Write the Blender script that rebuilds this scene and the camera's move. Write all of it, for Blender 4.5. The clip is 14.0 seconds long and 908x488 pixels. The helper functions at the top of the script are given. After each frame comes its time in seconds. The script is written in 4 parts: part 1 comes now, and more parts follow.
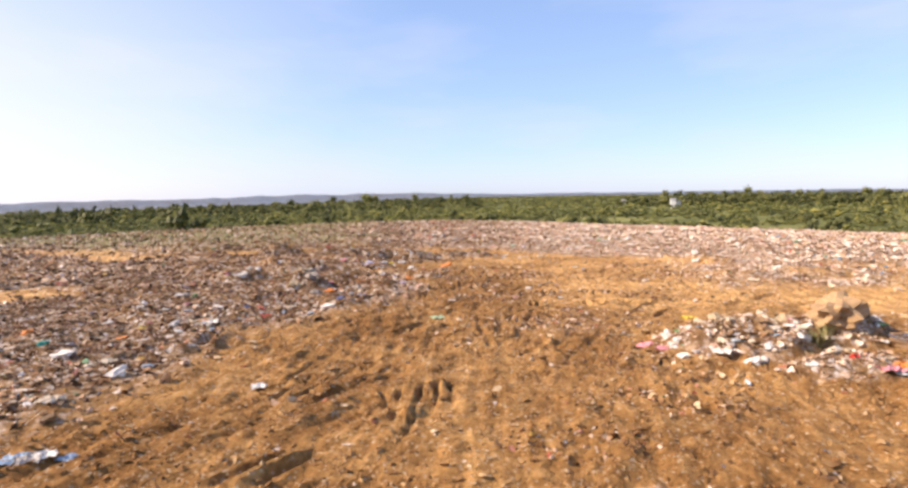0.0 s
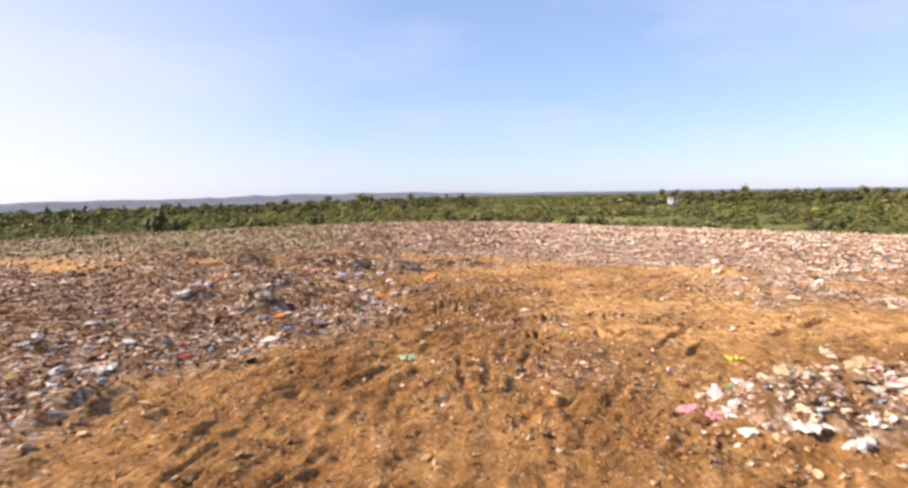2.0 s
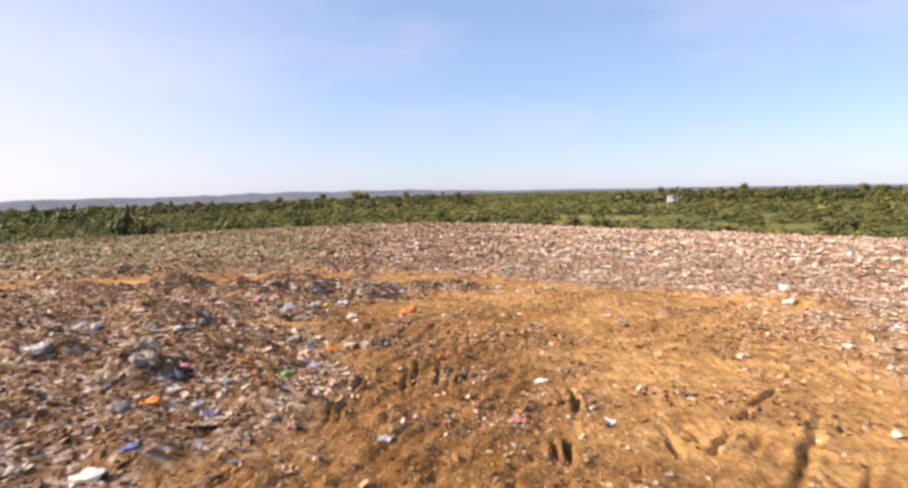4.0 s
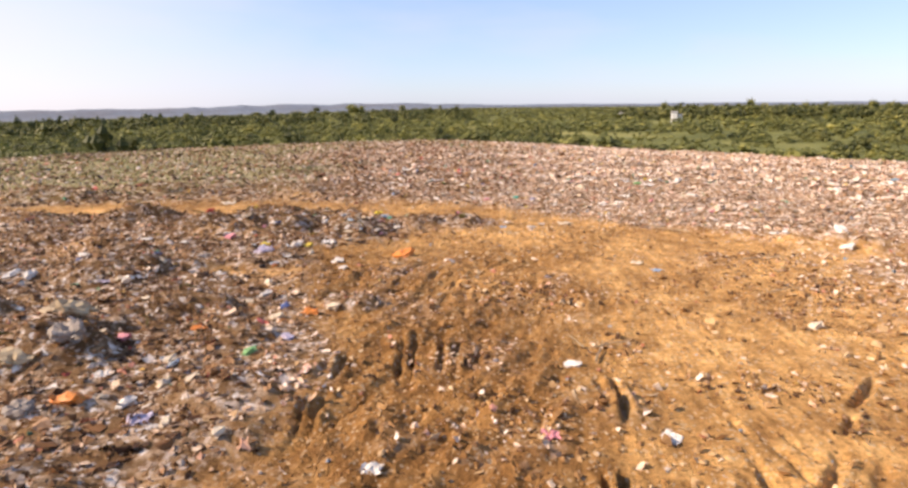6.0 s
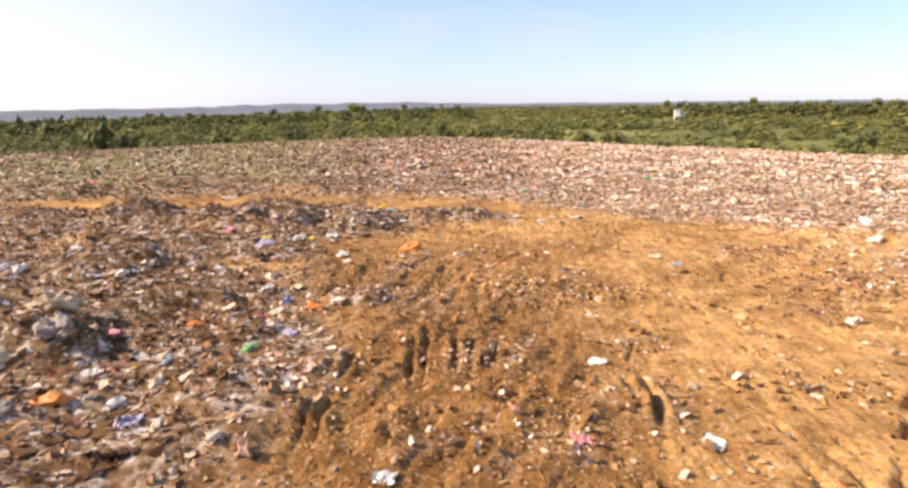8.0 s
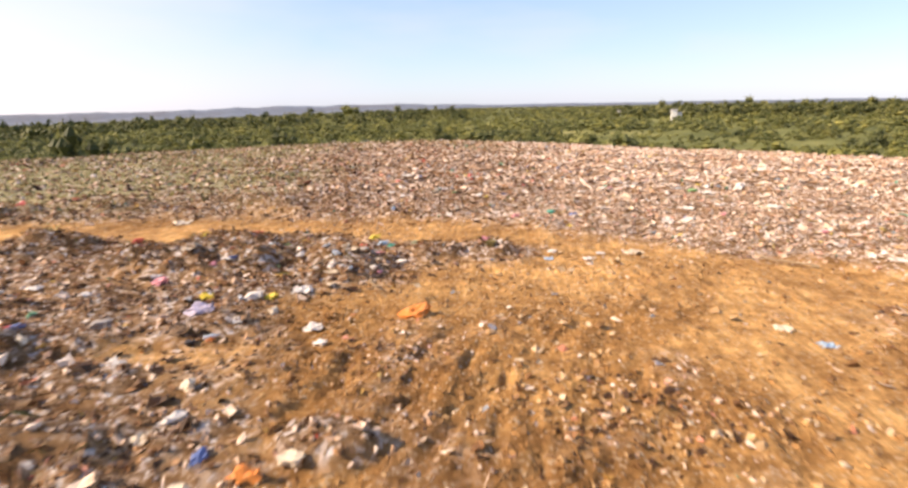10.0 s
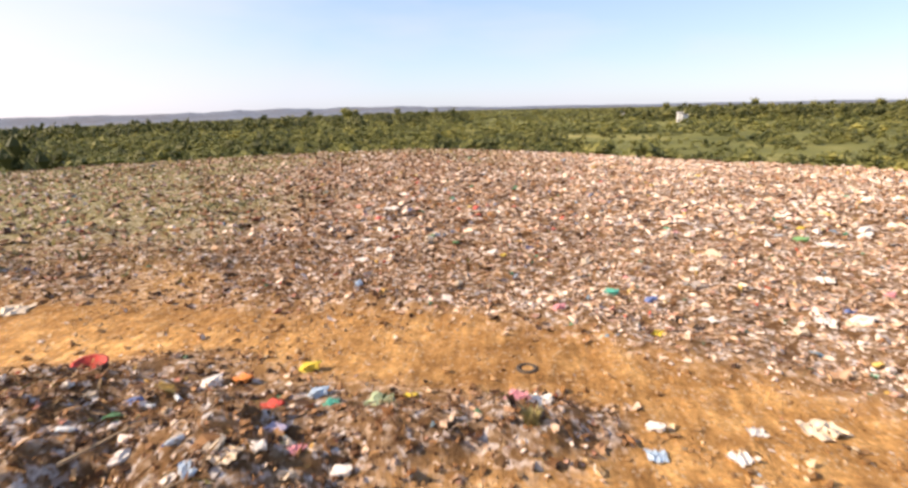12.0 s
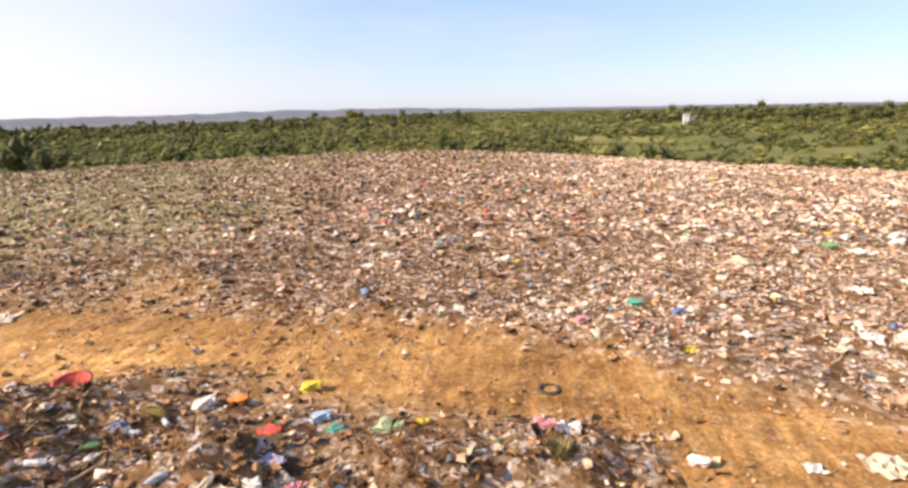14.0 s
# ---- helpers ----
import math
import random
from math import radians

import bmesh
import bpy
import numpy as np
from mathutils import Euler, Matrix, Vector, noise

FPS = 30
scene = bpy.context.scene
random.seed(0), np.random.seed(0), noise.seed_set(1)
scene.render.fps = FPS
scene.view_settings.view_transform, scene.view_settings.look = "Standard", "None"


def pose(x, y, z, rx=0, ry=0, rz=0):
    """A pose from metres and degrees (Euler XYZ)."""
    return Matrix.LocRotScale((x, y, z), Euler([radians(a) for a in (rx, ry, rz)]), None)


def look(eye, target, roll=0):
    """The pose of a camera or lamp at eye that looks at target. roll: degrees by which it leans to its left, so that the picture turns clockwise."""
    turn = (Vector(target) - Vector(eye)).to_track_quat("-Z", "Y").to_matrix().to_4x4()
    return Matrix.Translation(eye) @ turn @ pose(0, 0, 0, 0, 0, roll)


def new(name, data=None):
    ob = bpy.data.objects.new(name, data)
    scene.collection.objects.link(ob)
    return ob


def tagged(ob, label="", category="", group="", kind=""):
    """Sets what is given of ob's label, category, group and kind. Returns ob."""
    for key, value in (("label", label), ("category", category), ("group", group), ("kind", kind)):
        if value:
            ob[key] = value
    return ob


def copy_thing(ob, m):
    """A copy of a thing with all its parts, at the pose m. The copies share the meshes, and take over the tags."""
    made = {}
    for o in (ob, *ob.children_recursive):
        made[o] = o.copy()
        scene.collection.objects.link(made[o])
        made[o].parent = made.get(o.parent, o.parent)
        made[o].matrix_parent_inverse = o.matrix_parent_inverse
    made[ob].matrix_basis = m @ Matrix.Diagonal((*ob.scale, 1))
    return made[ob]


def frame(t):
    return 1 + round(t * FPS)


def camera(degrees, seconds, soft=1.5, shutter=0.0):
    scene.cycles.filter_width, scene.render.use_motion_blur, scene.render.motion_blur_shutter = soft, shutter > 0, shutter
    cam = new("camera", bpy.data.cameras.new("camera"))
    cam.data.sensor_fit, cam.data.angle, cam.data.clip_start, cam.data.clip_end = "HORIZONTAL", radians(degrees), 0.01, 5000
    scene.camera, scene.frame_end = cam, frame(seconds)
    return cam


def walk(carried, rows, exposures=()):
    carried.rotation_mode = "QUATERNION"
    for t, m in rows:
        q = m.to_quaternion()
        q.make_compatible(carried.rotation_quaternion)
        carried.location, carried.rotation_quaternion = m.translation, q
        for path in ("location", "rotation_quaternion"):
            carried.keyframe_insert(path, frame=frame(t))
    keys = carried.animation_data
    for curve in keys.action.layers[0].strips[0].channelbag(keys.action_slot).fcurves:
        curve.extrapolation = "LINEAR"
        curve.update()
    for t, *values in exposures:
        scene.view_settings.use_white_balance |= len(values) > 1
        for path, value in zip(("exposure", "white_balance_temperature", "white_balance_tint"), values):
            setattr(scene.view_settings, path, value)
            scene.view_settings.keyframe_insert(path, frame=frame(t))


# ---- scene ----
cam = camera(76.8, 14.0, soft=2.8, shutter=0.5)
PATH = [
    (0, (1.346, -2.808, 4.294), (1.146, -0.825, 4.126), -0.8),
    (0.5, (1.367, -2.023, 4.317), (1.171, -0.04, 4.149), -0.8),
    (1, (1.424, -1.017, 4.374), (1.228, 0.966, 4.202), -0.8),
    (1.5, (1.482, 0.346, 4.389), (1.288, 2.329, 4.22), -0.9),
    (2, (1.477, 1.865, 4.419), (1.29, 3.849, 4.248), -0.9),
    (2.5, (1.471, 3.669, 4.519), (1.287, 5.653, 4.345), -0.8),
    (3, (1.435, 5.488, 4.559), (1.255, 7.472, 4.384), -0.9),
    (3.2, (1.422, 6.266, 4.578), (1.242, 8.251, 4.403), -1.1),
    (5.3, (0.803, 12.932, 4.975), (0.636, 14.909, 4.72), -0.5),
    (5.5, (0.767, 13.007, 4.987), (0.6, 14.972, 4.659), -0.5),
    (6, (0.686, 12.987, 4.95), (0.522, 14.924, 4.482), -0.5),
    (6.5, (0.643, 12.876, 4.841), (0.478, 14.814, 4.373), -0.5),
    (7, (0.613, 12.87, 4.74), (0.447, 14.807, 4.27), -0.5),
    (7.5, (0.547, 13.129, 4.623), (0.377, 15.066, 4.155), -0.6),
    (7.7, (0.496, 13.325, 4.599), (0.326, 15.261, 4.128), -0.6),
    (9.8, (-0.712, 18.815, 4.506), (-0.87, 20.753, 4.039), -1.0),
    (10, (-0.791, 19.726, 4.525), (-0.942, 21.665, 4.058), -1.0),
    (10.5, (-0.972, 22.218, 4.526), (-1.108, 24.158, 4.061), -1.1),
    (11, (-1.183, 24.746, 4.507), (-1.314, 26.686, 4.04), -1.1),
    (11.5, (-1.389, 27.44, 4.644), (-1.526, 29.381, 4.182), -1.2),
    (12, (-1.489, 29.219, 4.851), (-1.643, 31.16, 4.391), -1.1),
    (12.5, (-1.534, 30.17, 4.982), (-1.703, 32.11, 4.525), -1.2),
    (13, (-1.593, 30.37, 4.98), (-1.762, 32.31, 4.527), -1.1),
    (13.5, (-1.645, 30.259, 4.882), (-1.814, 32.199, 4.428), -1.1),
    (14, (-1.758, 30.14, 4.756), (-1.927, 32.08, 4.302), -1.0),
]
walk(cam, [(t, look(eye, target, roll)) for t, eye, target, roll in PATH], [(0, 0.66, 6480, 22), (2.5, 0.58, 6550, 22), (5.3, 0.52, 6700, 22), (6, 0.58, 6750, 22), (6.6, 0.68, 6850, 22), (10, 0.72, 6900, 22), (14, 0.66, 6850, 21)])

# ---- sky, sun, exposure ----
SUN_DIR = Vector((-0.80, -0.16, 0.53)).normalized()
world = bpy.data.worlds.new("sky")
scene.world = world
world.use_nodes = True
wn, wl = world.node_tree.nodes, world.node_tree.links
sky = wn.new("ShaderNodeTexSky")
sky.sky_type = "NISHITA"
sky.sun_disc = False
sky.sun_elevation = math.asin(SUN_DIR.z)
sky.sun_rotation = math.atan2(SUN_DIR.x, SUN_DIR.y)
sky.air_density, sky.dust_density, sky.ozone_density = 1.0, 0.4, 2.8


def world_math(op, a, b, clamp=False):
    k = wn.new("ShaderNodeVectorMath" if op == "DOT_PRODUCT" else "ShaderNodeMath")
    k.operation = op
    if op != "DOT_PRODUCT":
        k.use_clamp = clamp
    for socket, v in zip(k.inputs, (a, b)):
        if isinstance(v, (int, float, tuple)):
            socket.default_value = v
        else:
            wl.new(v, socket)
    return k.outputs["Value"]


def world_mix(fac, a, colour):
    k = wn.new("ShaderNodeMix")
    k.data_type = "RGBA"
    wl.new(fac, k.inputs[0])
    wl.new(a, k.inputs[6])
    k.inputs[7].default_value = (*colour, 1)
    return k.outputs[2]


# moist haze, thickest towards the horizon and towards the sun, with thin streaks of cloud in it
aim = wn.new("ShaderNodeTexCoord").outputs["Generated"]
up = world_math("DOT_PRODUCT", aim, (0.0, 0.0, 1.0))
sunward = world_math("DOT_PRODUCT", aim, tuple(SUN_DIR))
haze = world_math("SUBTRACT", 0.46, world_math("MULTIPLY", up, 0.42, True), True)
stretch = wn.new("ShaderNodeMapping")
stretch.inputs["Scale"].default_value = (2.2, 2.2, 9.0)
wl.new(aim, stretch.inputs["Vector"])
streaks = wn.new("ShaderNodeTexNoise")
streaks.inputs["Scale"].default_value, streaks.inputs["Detail"].default_value = 1.3, 5
wl.new(stretch.outputs[0], streaks.inputs["Vector"])
cloud = world_math("MULTIPLY", world_math("SUBTRACT", streaks.outputs[0], 0.44, True), 1.3, True)
glare = world_math("MULTIPLY", world_math("SUBTRACT", sunward, 0.14, True), 2.1, True)
glare = world_math("MULTIPLY", glare, world_math("SUBTRACT", 1.0, world_math("MULTIPLY", up, 2.2, True), True), True)
tint = world_mix(haze, sky.outputs[0], (2.66, 4.0, 6.1))
tint = world_mix(cloud, tint, (4.4, 4.7, 5.4))
tint = world_mix(glare, tint, (5.6, 5.6, 5.7))
wl.new(tint, wn["Background"].inputs[0])
wn["Background"].inputs[1].default_value = 0.122
sun = new("sun", bpy.data.lights.new("sun", "SUN"))
sun.data.energy, sun.data.angle, sun.data.color = 5.0, radians(0.55), (1.0, 0.875, 0.65)
sun.matrix_world = look(SUN_DIR * 200, (0, 0, 0))


# ---- small numeric tools ----
RNG = np.random.default_rng(7)


def lattice(ix, iy, seed):
    h = (ix.astype(np.int64) * 374761393 + iy.astype(np.int64) * 668265263 + seed * 1274126177) & 0x7FFFFFFF
    h = ((h ^ (h >> 13)) * 1103515245) & 0x7FFFFFFF
    return ((h ^ (h >> 16)) & 0xFFFF) / 65535.0


def vnoise(x, y, seed=0):
    """Smooth value noise, -1 to 1, one cell a metre."""
    ix, iy = np.floor(x), np.floor(y)
    fx, fy = x - ix, y - iy
    fx, fy = fx * fx * (3 - 2 * fx), fy * fy * (3 - 2 * fy)
    a, b = lattice(ix, iy, seed), lattice(ix + 1, iy, seed)
    c, d = lattice(ix, iy + 1, seed), lattice(ix + 1, iy + 1, seed)
    return ((a * (1 - fx) + b * fx) * (1 - fy) + (c * (1 - fx) + d * fx) * fy) * 2 - 1


def fbm(x, y, size, octaves=4, seed=0):
    out, amp, tot = 0.0, 1.0, 0.0
    for o in range(octaves):
        k = 2.03**o / size
        out = out + amp * vnoise(x * k + 17.3 * o, y * k - 9.1 * o, seed + o)
        tot, amp = tot + amp, amp * 0.52
    return out / tot


def step(a, b, v):
    t = np.clip((v - a) / (b - a), 0, 1)
    return t * t * (3 - 2 * t)


def poly_dist(x, y, poly):
    """Distance to a closed outline, negative inside."""
    best, inside = np.full(x.shape, 1e9), np.zeros(x.shape, bool)
    for (ax, ay), (bx, by) in zip(poly, poly[1:] + poly[:1]):
        ex, ey = bx - ax, by - ay
        t = np.clip(((x - ax) * ex + (y - ay) * ey) / (ex * ex + ey * ey), 0, 1)
        best = np.minimum(best, np.hypot(x - ax - t * ex, y - ay - t * ey))
        cross = ((ay > y) != (by > y)) & (x < ex * (y - ay) / (ey if ey else 1e-9) + ax)
        inside ^= cross
    return np.where(inside, -best, best)


# ---- the plan of the ground ----
PLATEAU = [(-110, -60), (-100, 30), (-78, 54), (-60, 69), (-46, 82), (-32, 97), (-10, 106), (4, 98), (15, 87), (26, 78), (36, 70),
           (48, 57), (64, 38), (80, 10), (80, -60)]
CLEARING = [(-10, -14), (-8.2, 4), (-7.5, 8.5), (-6.9, 11), (-7.6, 14.4), (-6.2, 15.4), (-5.4, 17.2), (-4, 18.9), (-2.9, 20), (-2.7, 22),
            (-2.9, 24), (-4.0, 26), (-4.6, 28), (-5.2, 30), (-6.2, 32.2), (-3.6, 34), (-2.6, 36), (-0.3, 36.5), (0.5, 37.6), (-1.6, 38.2), (-4.6, 38.6), (-7.5, 39.6),
            (-10, 39.1), (-12.4, 38.6), (-15.5, 39.4), (-22, 39.2), (-24, 41), (-20, 42.2), (-14.5, 43), (-8.8, 42.8), (-4, 42.4),
            (-1.6, 41.8), (0.3, 40.6), (3, 39.2), (5, 37.9), (7.5, 36), (10, 34.6), (9.6, 30), (9.4, 25.4), (12, 23.6), (20, 23.8),
            (44, 27), (44, -14)]
# centre, radii, height, turn of the heaps
HEAPS = [(-8.4, 36.3, 2.9, 2.1, 0.7, 5), (-5.4, 35.5, 1.6, 1.9, 0.6, 20), (-17.5, 33, 2.6, 0.9, 0.4, 10), (-21, 36.5, 2.6, 1.0, 0.45, 0), (-13.5, 31.4, 2.2, 0.8, 0.35, -8), (-9.2, 29.2, 1.8, 0.8, 0.32, 12), (-12.5, 25, 2.2, 0.9, 0.4, 5), (-16, 28, 2.6, 0.9, 0.4, 0), (-9.5, 20.2, 1.6, 0.8, 0.3, 20), (-13, 46.5, 4, 1.0, 0.4, 0), (-11.5, 16.2, 2.0, 0.8, 0.3, -15), (-11.2, 34.6, 2.2, 1.3, 0.4, 0), (-0.8, 37.2, 1.2, 1.0, 0.25, 0), (-2.9, 36.8, 1.6, 0.9, 0.3, 0), (-8.0, 37.3, 0.8, 0.6, -0.5, 0),
         (-15.2, 36.4, 2.7, 1.3, 0.65, 8), (-25, 43.2, 4.5, 1.6, 0.7, 12), (-19.5, 45.5, 4, 1.2, 0.5, 0), (-7.2, 25.8, 1.9, 1.1, 0.45, 15),
         (-8.6, 23.2, 1.5, 1.2, 0.5, 0), (-4.2, 21.8, 1.2, 0.7, 0.28, -20), (-11.2, 28.4, 2.2, 1.2, 0.4, 0), (-5.2, 24.2, 1.2, 0.8, 0.25, 30),
         (7.6, 13.6, 2.0, 1.5, 0.75, 10), (10.9, 14.8, 1.9, 1.3, 0.7, 25), (9.6, 11.3, 1.6, 0.8, 0.25, 10), (-13, 20, 3, 1.5, 0.35, 10),
         (13, 33.5, 3, 1, 0.4, -12), (17, 27.5, 4, 1.2, 0.5, 5), (-5.6, 19.0, 1.2, 0.7, 0.22, -30), (-3.1, 26.5, 0.8, 0.6, 0.15, 0)]
# furrows left by a crawler: start, end, width, depth
RUTS = [(2.54, 23.1, 2.44, 21.6, 0.085, 0.28), (2.82, 23.15, 2.66, 21.2, 0.09, 0.3), (2.14, 20.1, 2.06, 19.2, 0.085, 0.22), (2.36, 20.1, 2.29, 19.2, 0.085, 0.24),
        (7.85, 23.6, 6.5, 22.1, 0.10, 0.22), (6.5, 22.1, 5.9, 21.2, 0.11, 0.24), (5.9, 21.2, 4.8, 19.6, 0.11, 0.26), (6.3, 20.9, 5.4, 19.5, 0.12, 0.12),
        (4.3, 20.9, 4.3, 19.5, 0.09, 0.12), (4.7, 21.1, 5.0, 19.8, 0.09, 0.12), (4.2, 22.2, 4.6, 21.0, 0.09, 0.09), (5.0, 21.6, 5.3, 20.4, 0.09, 0.12),
        (-2.45, 24.2, -2.25, 20.1, 0.1, 0.18), (-2.72, 23.7, -2.4, 19.9, 0.09, 0.14), (-1.53, 25.3, -1.15, 22.3, 0.08, 0.15), (-1.2, 25.2, -0.9, 22.0, 0.075, 0.13),
        (-0.63, 25.0, -0.38, 22.4, 0.08, 0.15), (-0.3, 25.0, -0.1, 22.2, 0.07, 0.12), (-1.3, 22.4, -1.2, 20.2, 0.1, 0.12), (0.3, 25.0, 0.2, 22.6, 0.1, 0.1),
        (5.2, 17.6, 8.2, 22.4, 0.14, 0.22), (5.3, 16.0, 7.9, 20.2, 0.12, 0.16), (8.2, 18.9, 13.3, 23.2, 0.2, 0.3), (8.9, 18.2, 16.6, 22.4, 0.2, 0.28),
        (-1.62, 9.8, -1.15, 8.0, 0.09, 0.2), (-1.24, 10.4, -0.92, 7.0, 0.085, 0.2), (-0.78, 10.7, -0.52, 6.2, 0.085, 0.2), (-0.42, 10.6, -0.24, 8.2, 0.09, 0.2),
        (-1.0, 9.6, -0.8, 7.2, 0.08, 0.15), (-0.1, 10.4, 0.1, 8.4, 0.09, 0.14), (-3.25, 5.0, -2.45, 6.4, 0.14, 0.22), (-2.75, 4.8, -1.9, 6.6, 0.13, 0.2),
        (-3.7, 11.8, -4.3, 8.2, 0.09, 0.16), (-3.3, 11.4, -3.95, 8.5, 0.09, 0.16), (-2.9, 11.0, -3.3, 8.8, 0.08, 0.1), (-5.2, 9.4, -5.5, 6.6, 0.12, 0.1),
        (0.0, 17.6, 0.55, 14.2, 0.12, 0.1), (0.9, 18.0, 0.95, 14.2, 0.12, 0.12), (2.1, 17.0, 1.3, 14.1, 0.12, 0.14), (2.5, 20.0, 1.7, 15.8, 0.12, 0.14),
        (2.9, 22.2, 2.5, 20.4, 0.1, 0.1), (-1.6, 26.4, -1.2, 30.6, 0.12, 0.07), (-0.9, 26.0, -0.5, 30.4, 0.12, 0.08), (-2.4, 27.0, -2.1, 31.0, 0.12, 0.06),
        (0.9, 12.6, 0.2, 16.4, 0.12, 0.08), (2.4, 12.8, 1.9, 16.8, 0.12, 0.08), (-8.3, 15.2, -7.1, 10.9, 0.22, 0.2), (4.4, 8.2, 5.6, 11.4, 0.16, 0.08),
        (2.0, 5.4, 3.6, 8.2, 0.16, 0.08), (-0.2, 25.4, -0.3, 28.2, 0.12, 0.06), (1.0, 15.0, 3.4, 13.0, 0.12, 0.08), (1.4, 12.9, 3.2, 14.4, 0.12, 0.08)]


def covers(x, y):
    """How far the ground is littered, grassy, outside the tip, and churned, each 0 to 1."""
    wob = fbm(x, y, 1.6, 4, 11) * 0.55 + fbm(x, y, 6, 2, 15) * 0.5
    soil = step(0.95, -0.65, poly_dist(x, y, CLEARING) + wob)
    # ragged litter within the clearing, and worn tracks in the litter
    spots = step(0.28, 0.55, fbm(x, y, 2.6, 4, 21)) * 0.28
    mixed = step(7.5, 9.5, x) * step(40, 34, y + 0.2 * x) * step(20, 22, y) * step(-0.45, 0.15, fbm(x, y, 2.2, 4, 23)) * 0.8
    litter = np.maximum(1 - soil, spots * soil)
    for cx, cy, rx, ry, h, turn in HEAPS:
        c, s = math.cos(radians(turn)), math.sin(radians(turn))
        u, v = ((x - cx) * c + (y - cy) * s) / rx, (-(x - cx) * s + (y - cy) * c) / ry
        litter = np.maximum(litter, step(1.25, 0.75, np.hypot(u, v) + wob * 0.5))
    bald = step(0.02, 0.4, fbm(x * 0.6, y, 4, 4, 31)) * step(-1, -5, x) * step(50, 42, y) * 0.8
    litter = np.clip(litter * (1 - bald) * (1 - mixed), 0, 1)
    edge = poly_dist(x, y, PLATEAU)
    outside = step(0, 6, edge + fbm(x, y, 9, 3, 41) * 3)
    grass = step(-9, -29, x + fbm(x, y, 14, 3, 45) * 10) * step(40, 54, y - 0.12 * x + fbm(x, y, 9, 3, 46) * 8)
    grass = np.maximum(grass * 0.6, 0.45 * step(-22, -8, edge + fbm(x, y, 8, 3, 47) * 9) * step(6, -10, x))
    pale = np.maximum(step(1.5, 5, x + fbm(x, y, 3, 3, 52) * 2.2) * step(16.5, 20.5, y) * step(38, 35, y), step(30, 34, y) * step(44, 40, y) * 0.8)
    churn = (0.42 + 0.58 * step(-0.35, 0.35, fbm(x, y, 3.2, 4, 51))) * (1 - 0.96 * pale) * soil
    return litter, grass, outside, churn


def height(x, y):
    x, y = np.asarray(x, float), np.asarray(y, float)
    shape, x, y = x.shape, x.ravel(), y.ravel()
    litter, grass, outside, churn = covers(x, y)
    near = step(90, 30, np.hypot(x, y - 22))
    z = fbm(x, y, 11, 3, 61) * 0.16
    z = z + litter * (0.14 + fbm(x, y, 2.2, 4, 65) * 0.26 * (0.6 + 0.4 * near) + fbm(x, y, 0.45, 2, 69) * 0.07 * near)
    i = np.flatnonzero((near > 0) & (litter < 1))
    u, v = x[i], y[i]
    z[i] += ((1 - litter) * near)[i] * (fbm(u, v, 0.9, 3, 71) * 0.045 + churn[i] * (fbm(u * 1.7, v * 0.8, 0.6, 4, 75) * 0.085 + fbm(u, v, 0.28, 2, 77) * 0.06 + fbm((u - 0.45 * v) * 3.4, (v + 0.45 * u) * 0.5, 1.0, 3, 78) * 0.13)) + fbm((u + 0.1 * v) * 4.2, v * 0.45, 1.0, 2, 80) * 0.05 * step(26, 12, v)[()] * ((1 - litter) * near)[i]
    for cx, cy, rx, ry, h, turn in HEAPS:
        i = np.flatnonzero((np.abs(x - cx) < 1.7 * max(rx, ry)) & (np.abs(y - cy) < 1.7 * max(rx, ry)))
        c, s = math.cos(radians(turn)), math.sin(radians(turn))
        dx, dy = x[i] - cx, y[i] - cy
        lump = np.clip(1.15 - np.hypot((dx * c + dy * s) / rx, (-dx * s + dy * c) / ry) + fbm(x[i], y[i], 1.1, 3, 79) * 0.4, 0, 1.2)
        z[i] += h * lump * lump * (3 - 2 * np.minimum(lump, 1)) / 1.2
    for ax, ay, bx, by, w, d in RUTS:
        i = np.flatnonzero((x > min(ax, bx) - 1) & (x < max(ax, bx) + 1) & (y > min(ay, by) - 1) & (y < max(ay, by) + 1))
        u, v, ex, ey = x[i], y[i], bx - ax, by - ay
        t = np.clip(((u - ax) * ex + (v - ay) * ey) / (ex * ex + ey * ey), 0, 1)
        r = np.hypot(u - ax - t * ex + vnoise(v * 1.7, u * 0.6, 83) * 0.05, v - ay - t * ey) / (w * (0.8 + 0.2 * vnoise(u * 2.1, v * 1.1, 85)))
        fade = (0.6 + 0.6 * vnoise(u * 1.6, v * 1.6, 87)) * step(0, 0.3, t) * step(1, 0.7, t)
        z[i] += 0.8 * d * fade * (0.55 * np.exp(-((r - 1.7) ** 2) * 2.2) - 1.15 * np.exp(-r * r))
    edge = poly_dist(x, y, PLATEAU)
    far = np.hypot(x, y - 20)
    z = z - 0.5 * step(-16, 0, edge) - 7.2 * step(0, 26, edge)
    z = z + outside * fbm(x, y, 160, 3, 91) * 1.2 + 2.4 * step(200, 800, far) * outside
    # the plain falls away to the west
    z = z - outside * 0.021 * np.clip(-x - 120, 0, 2500)
    return z.reshape(shape)


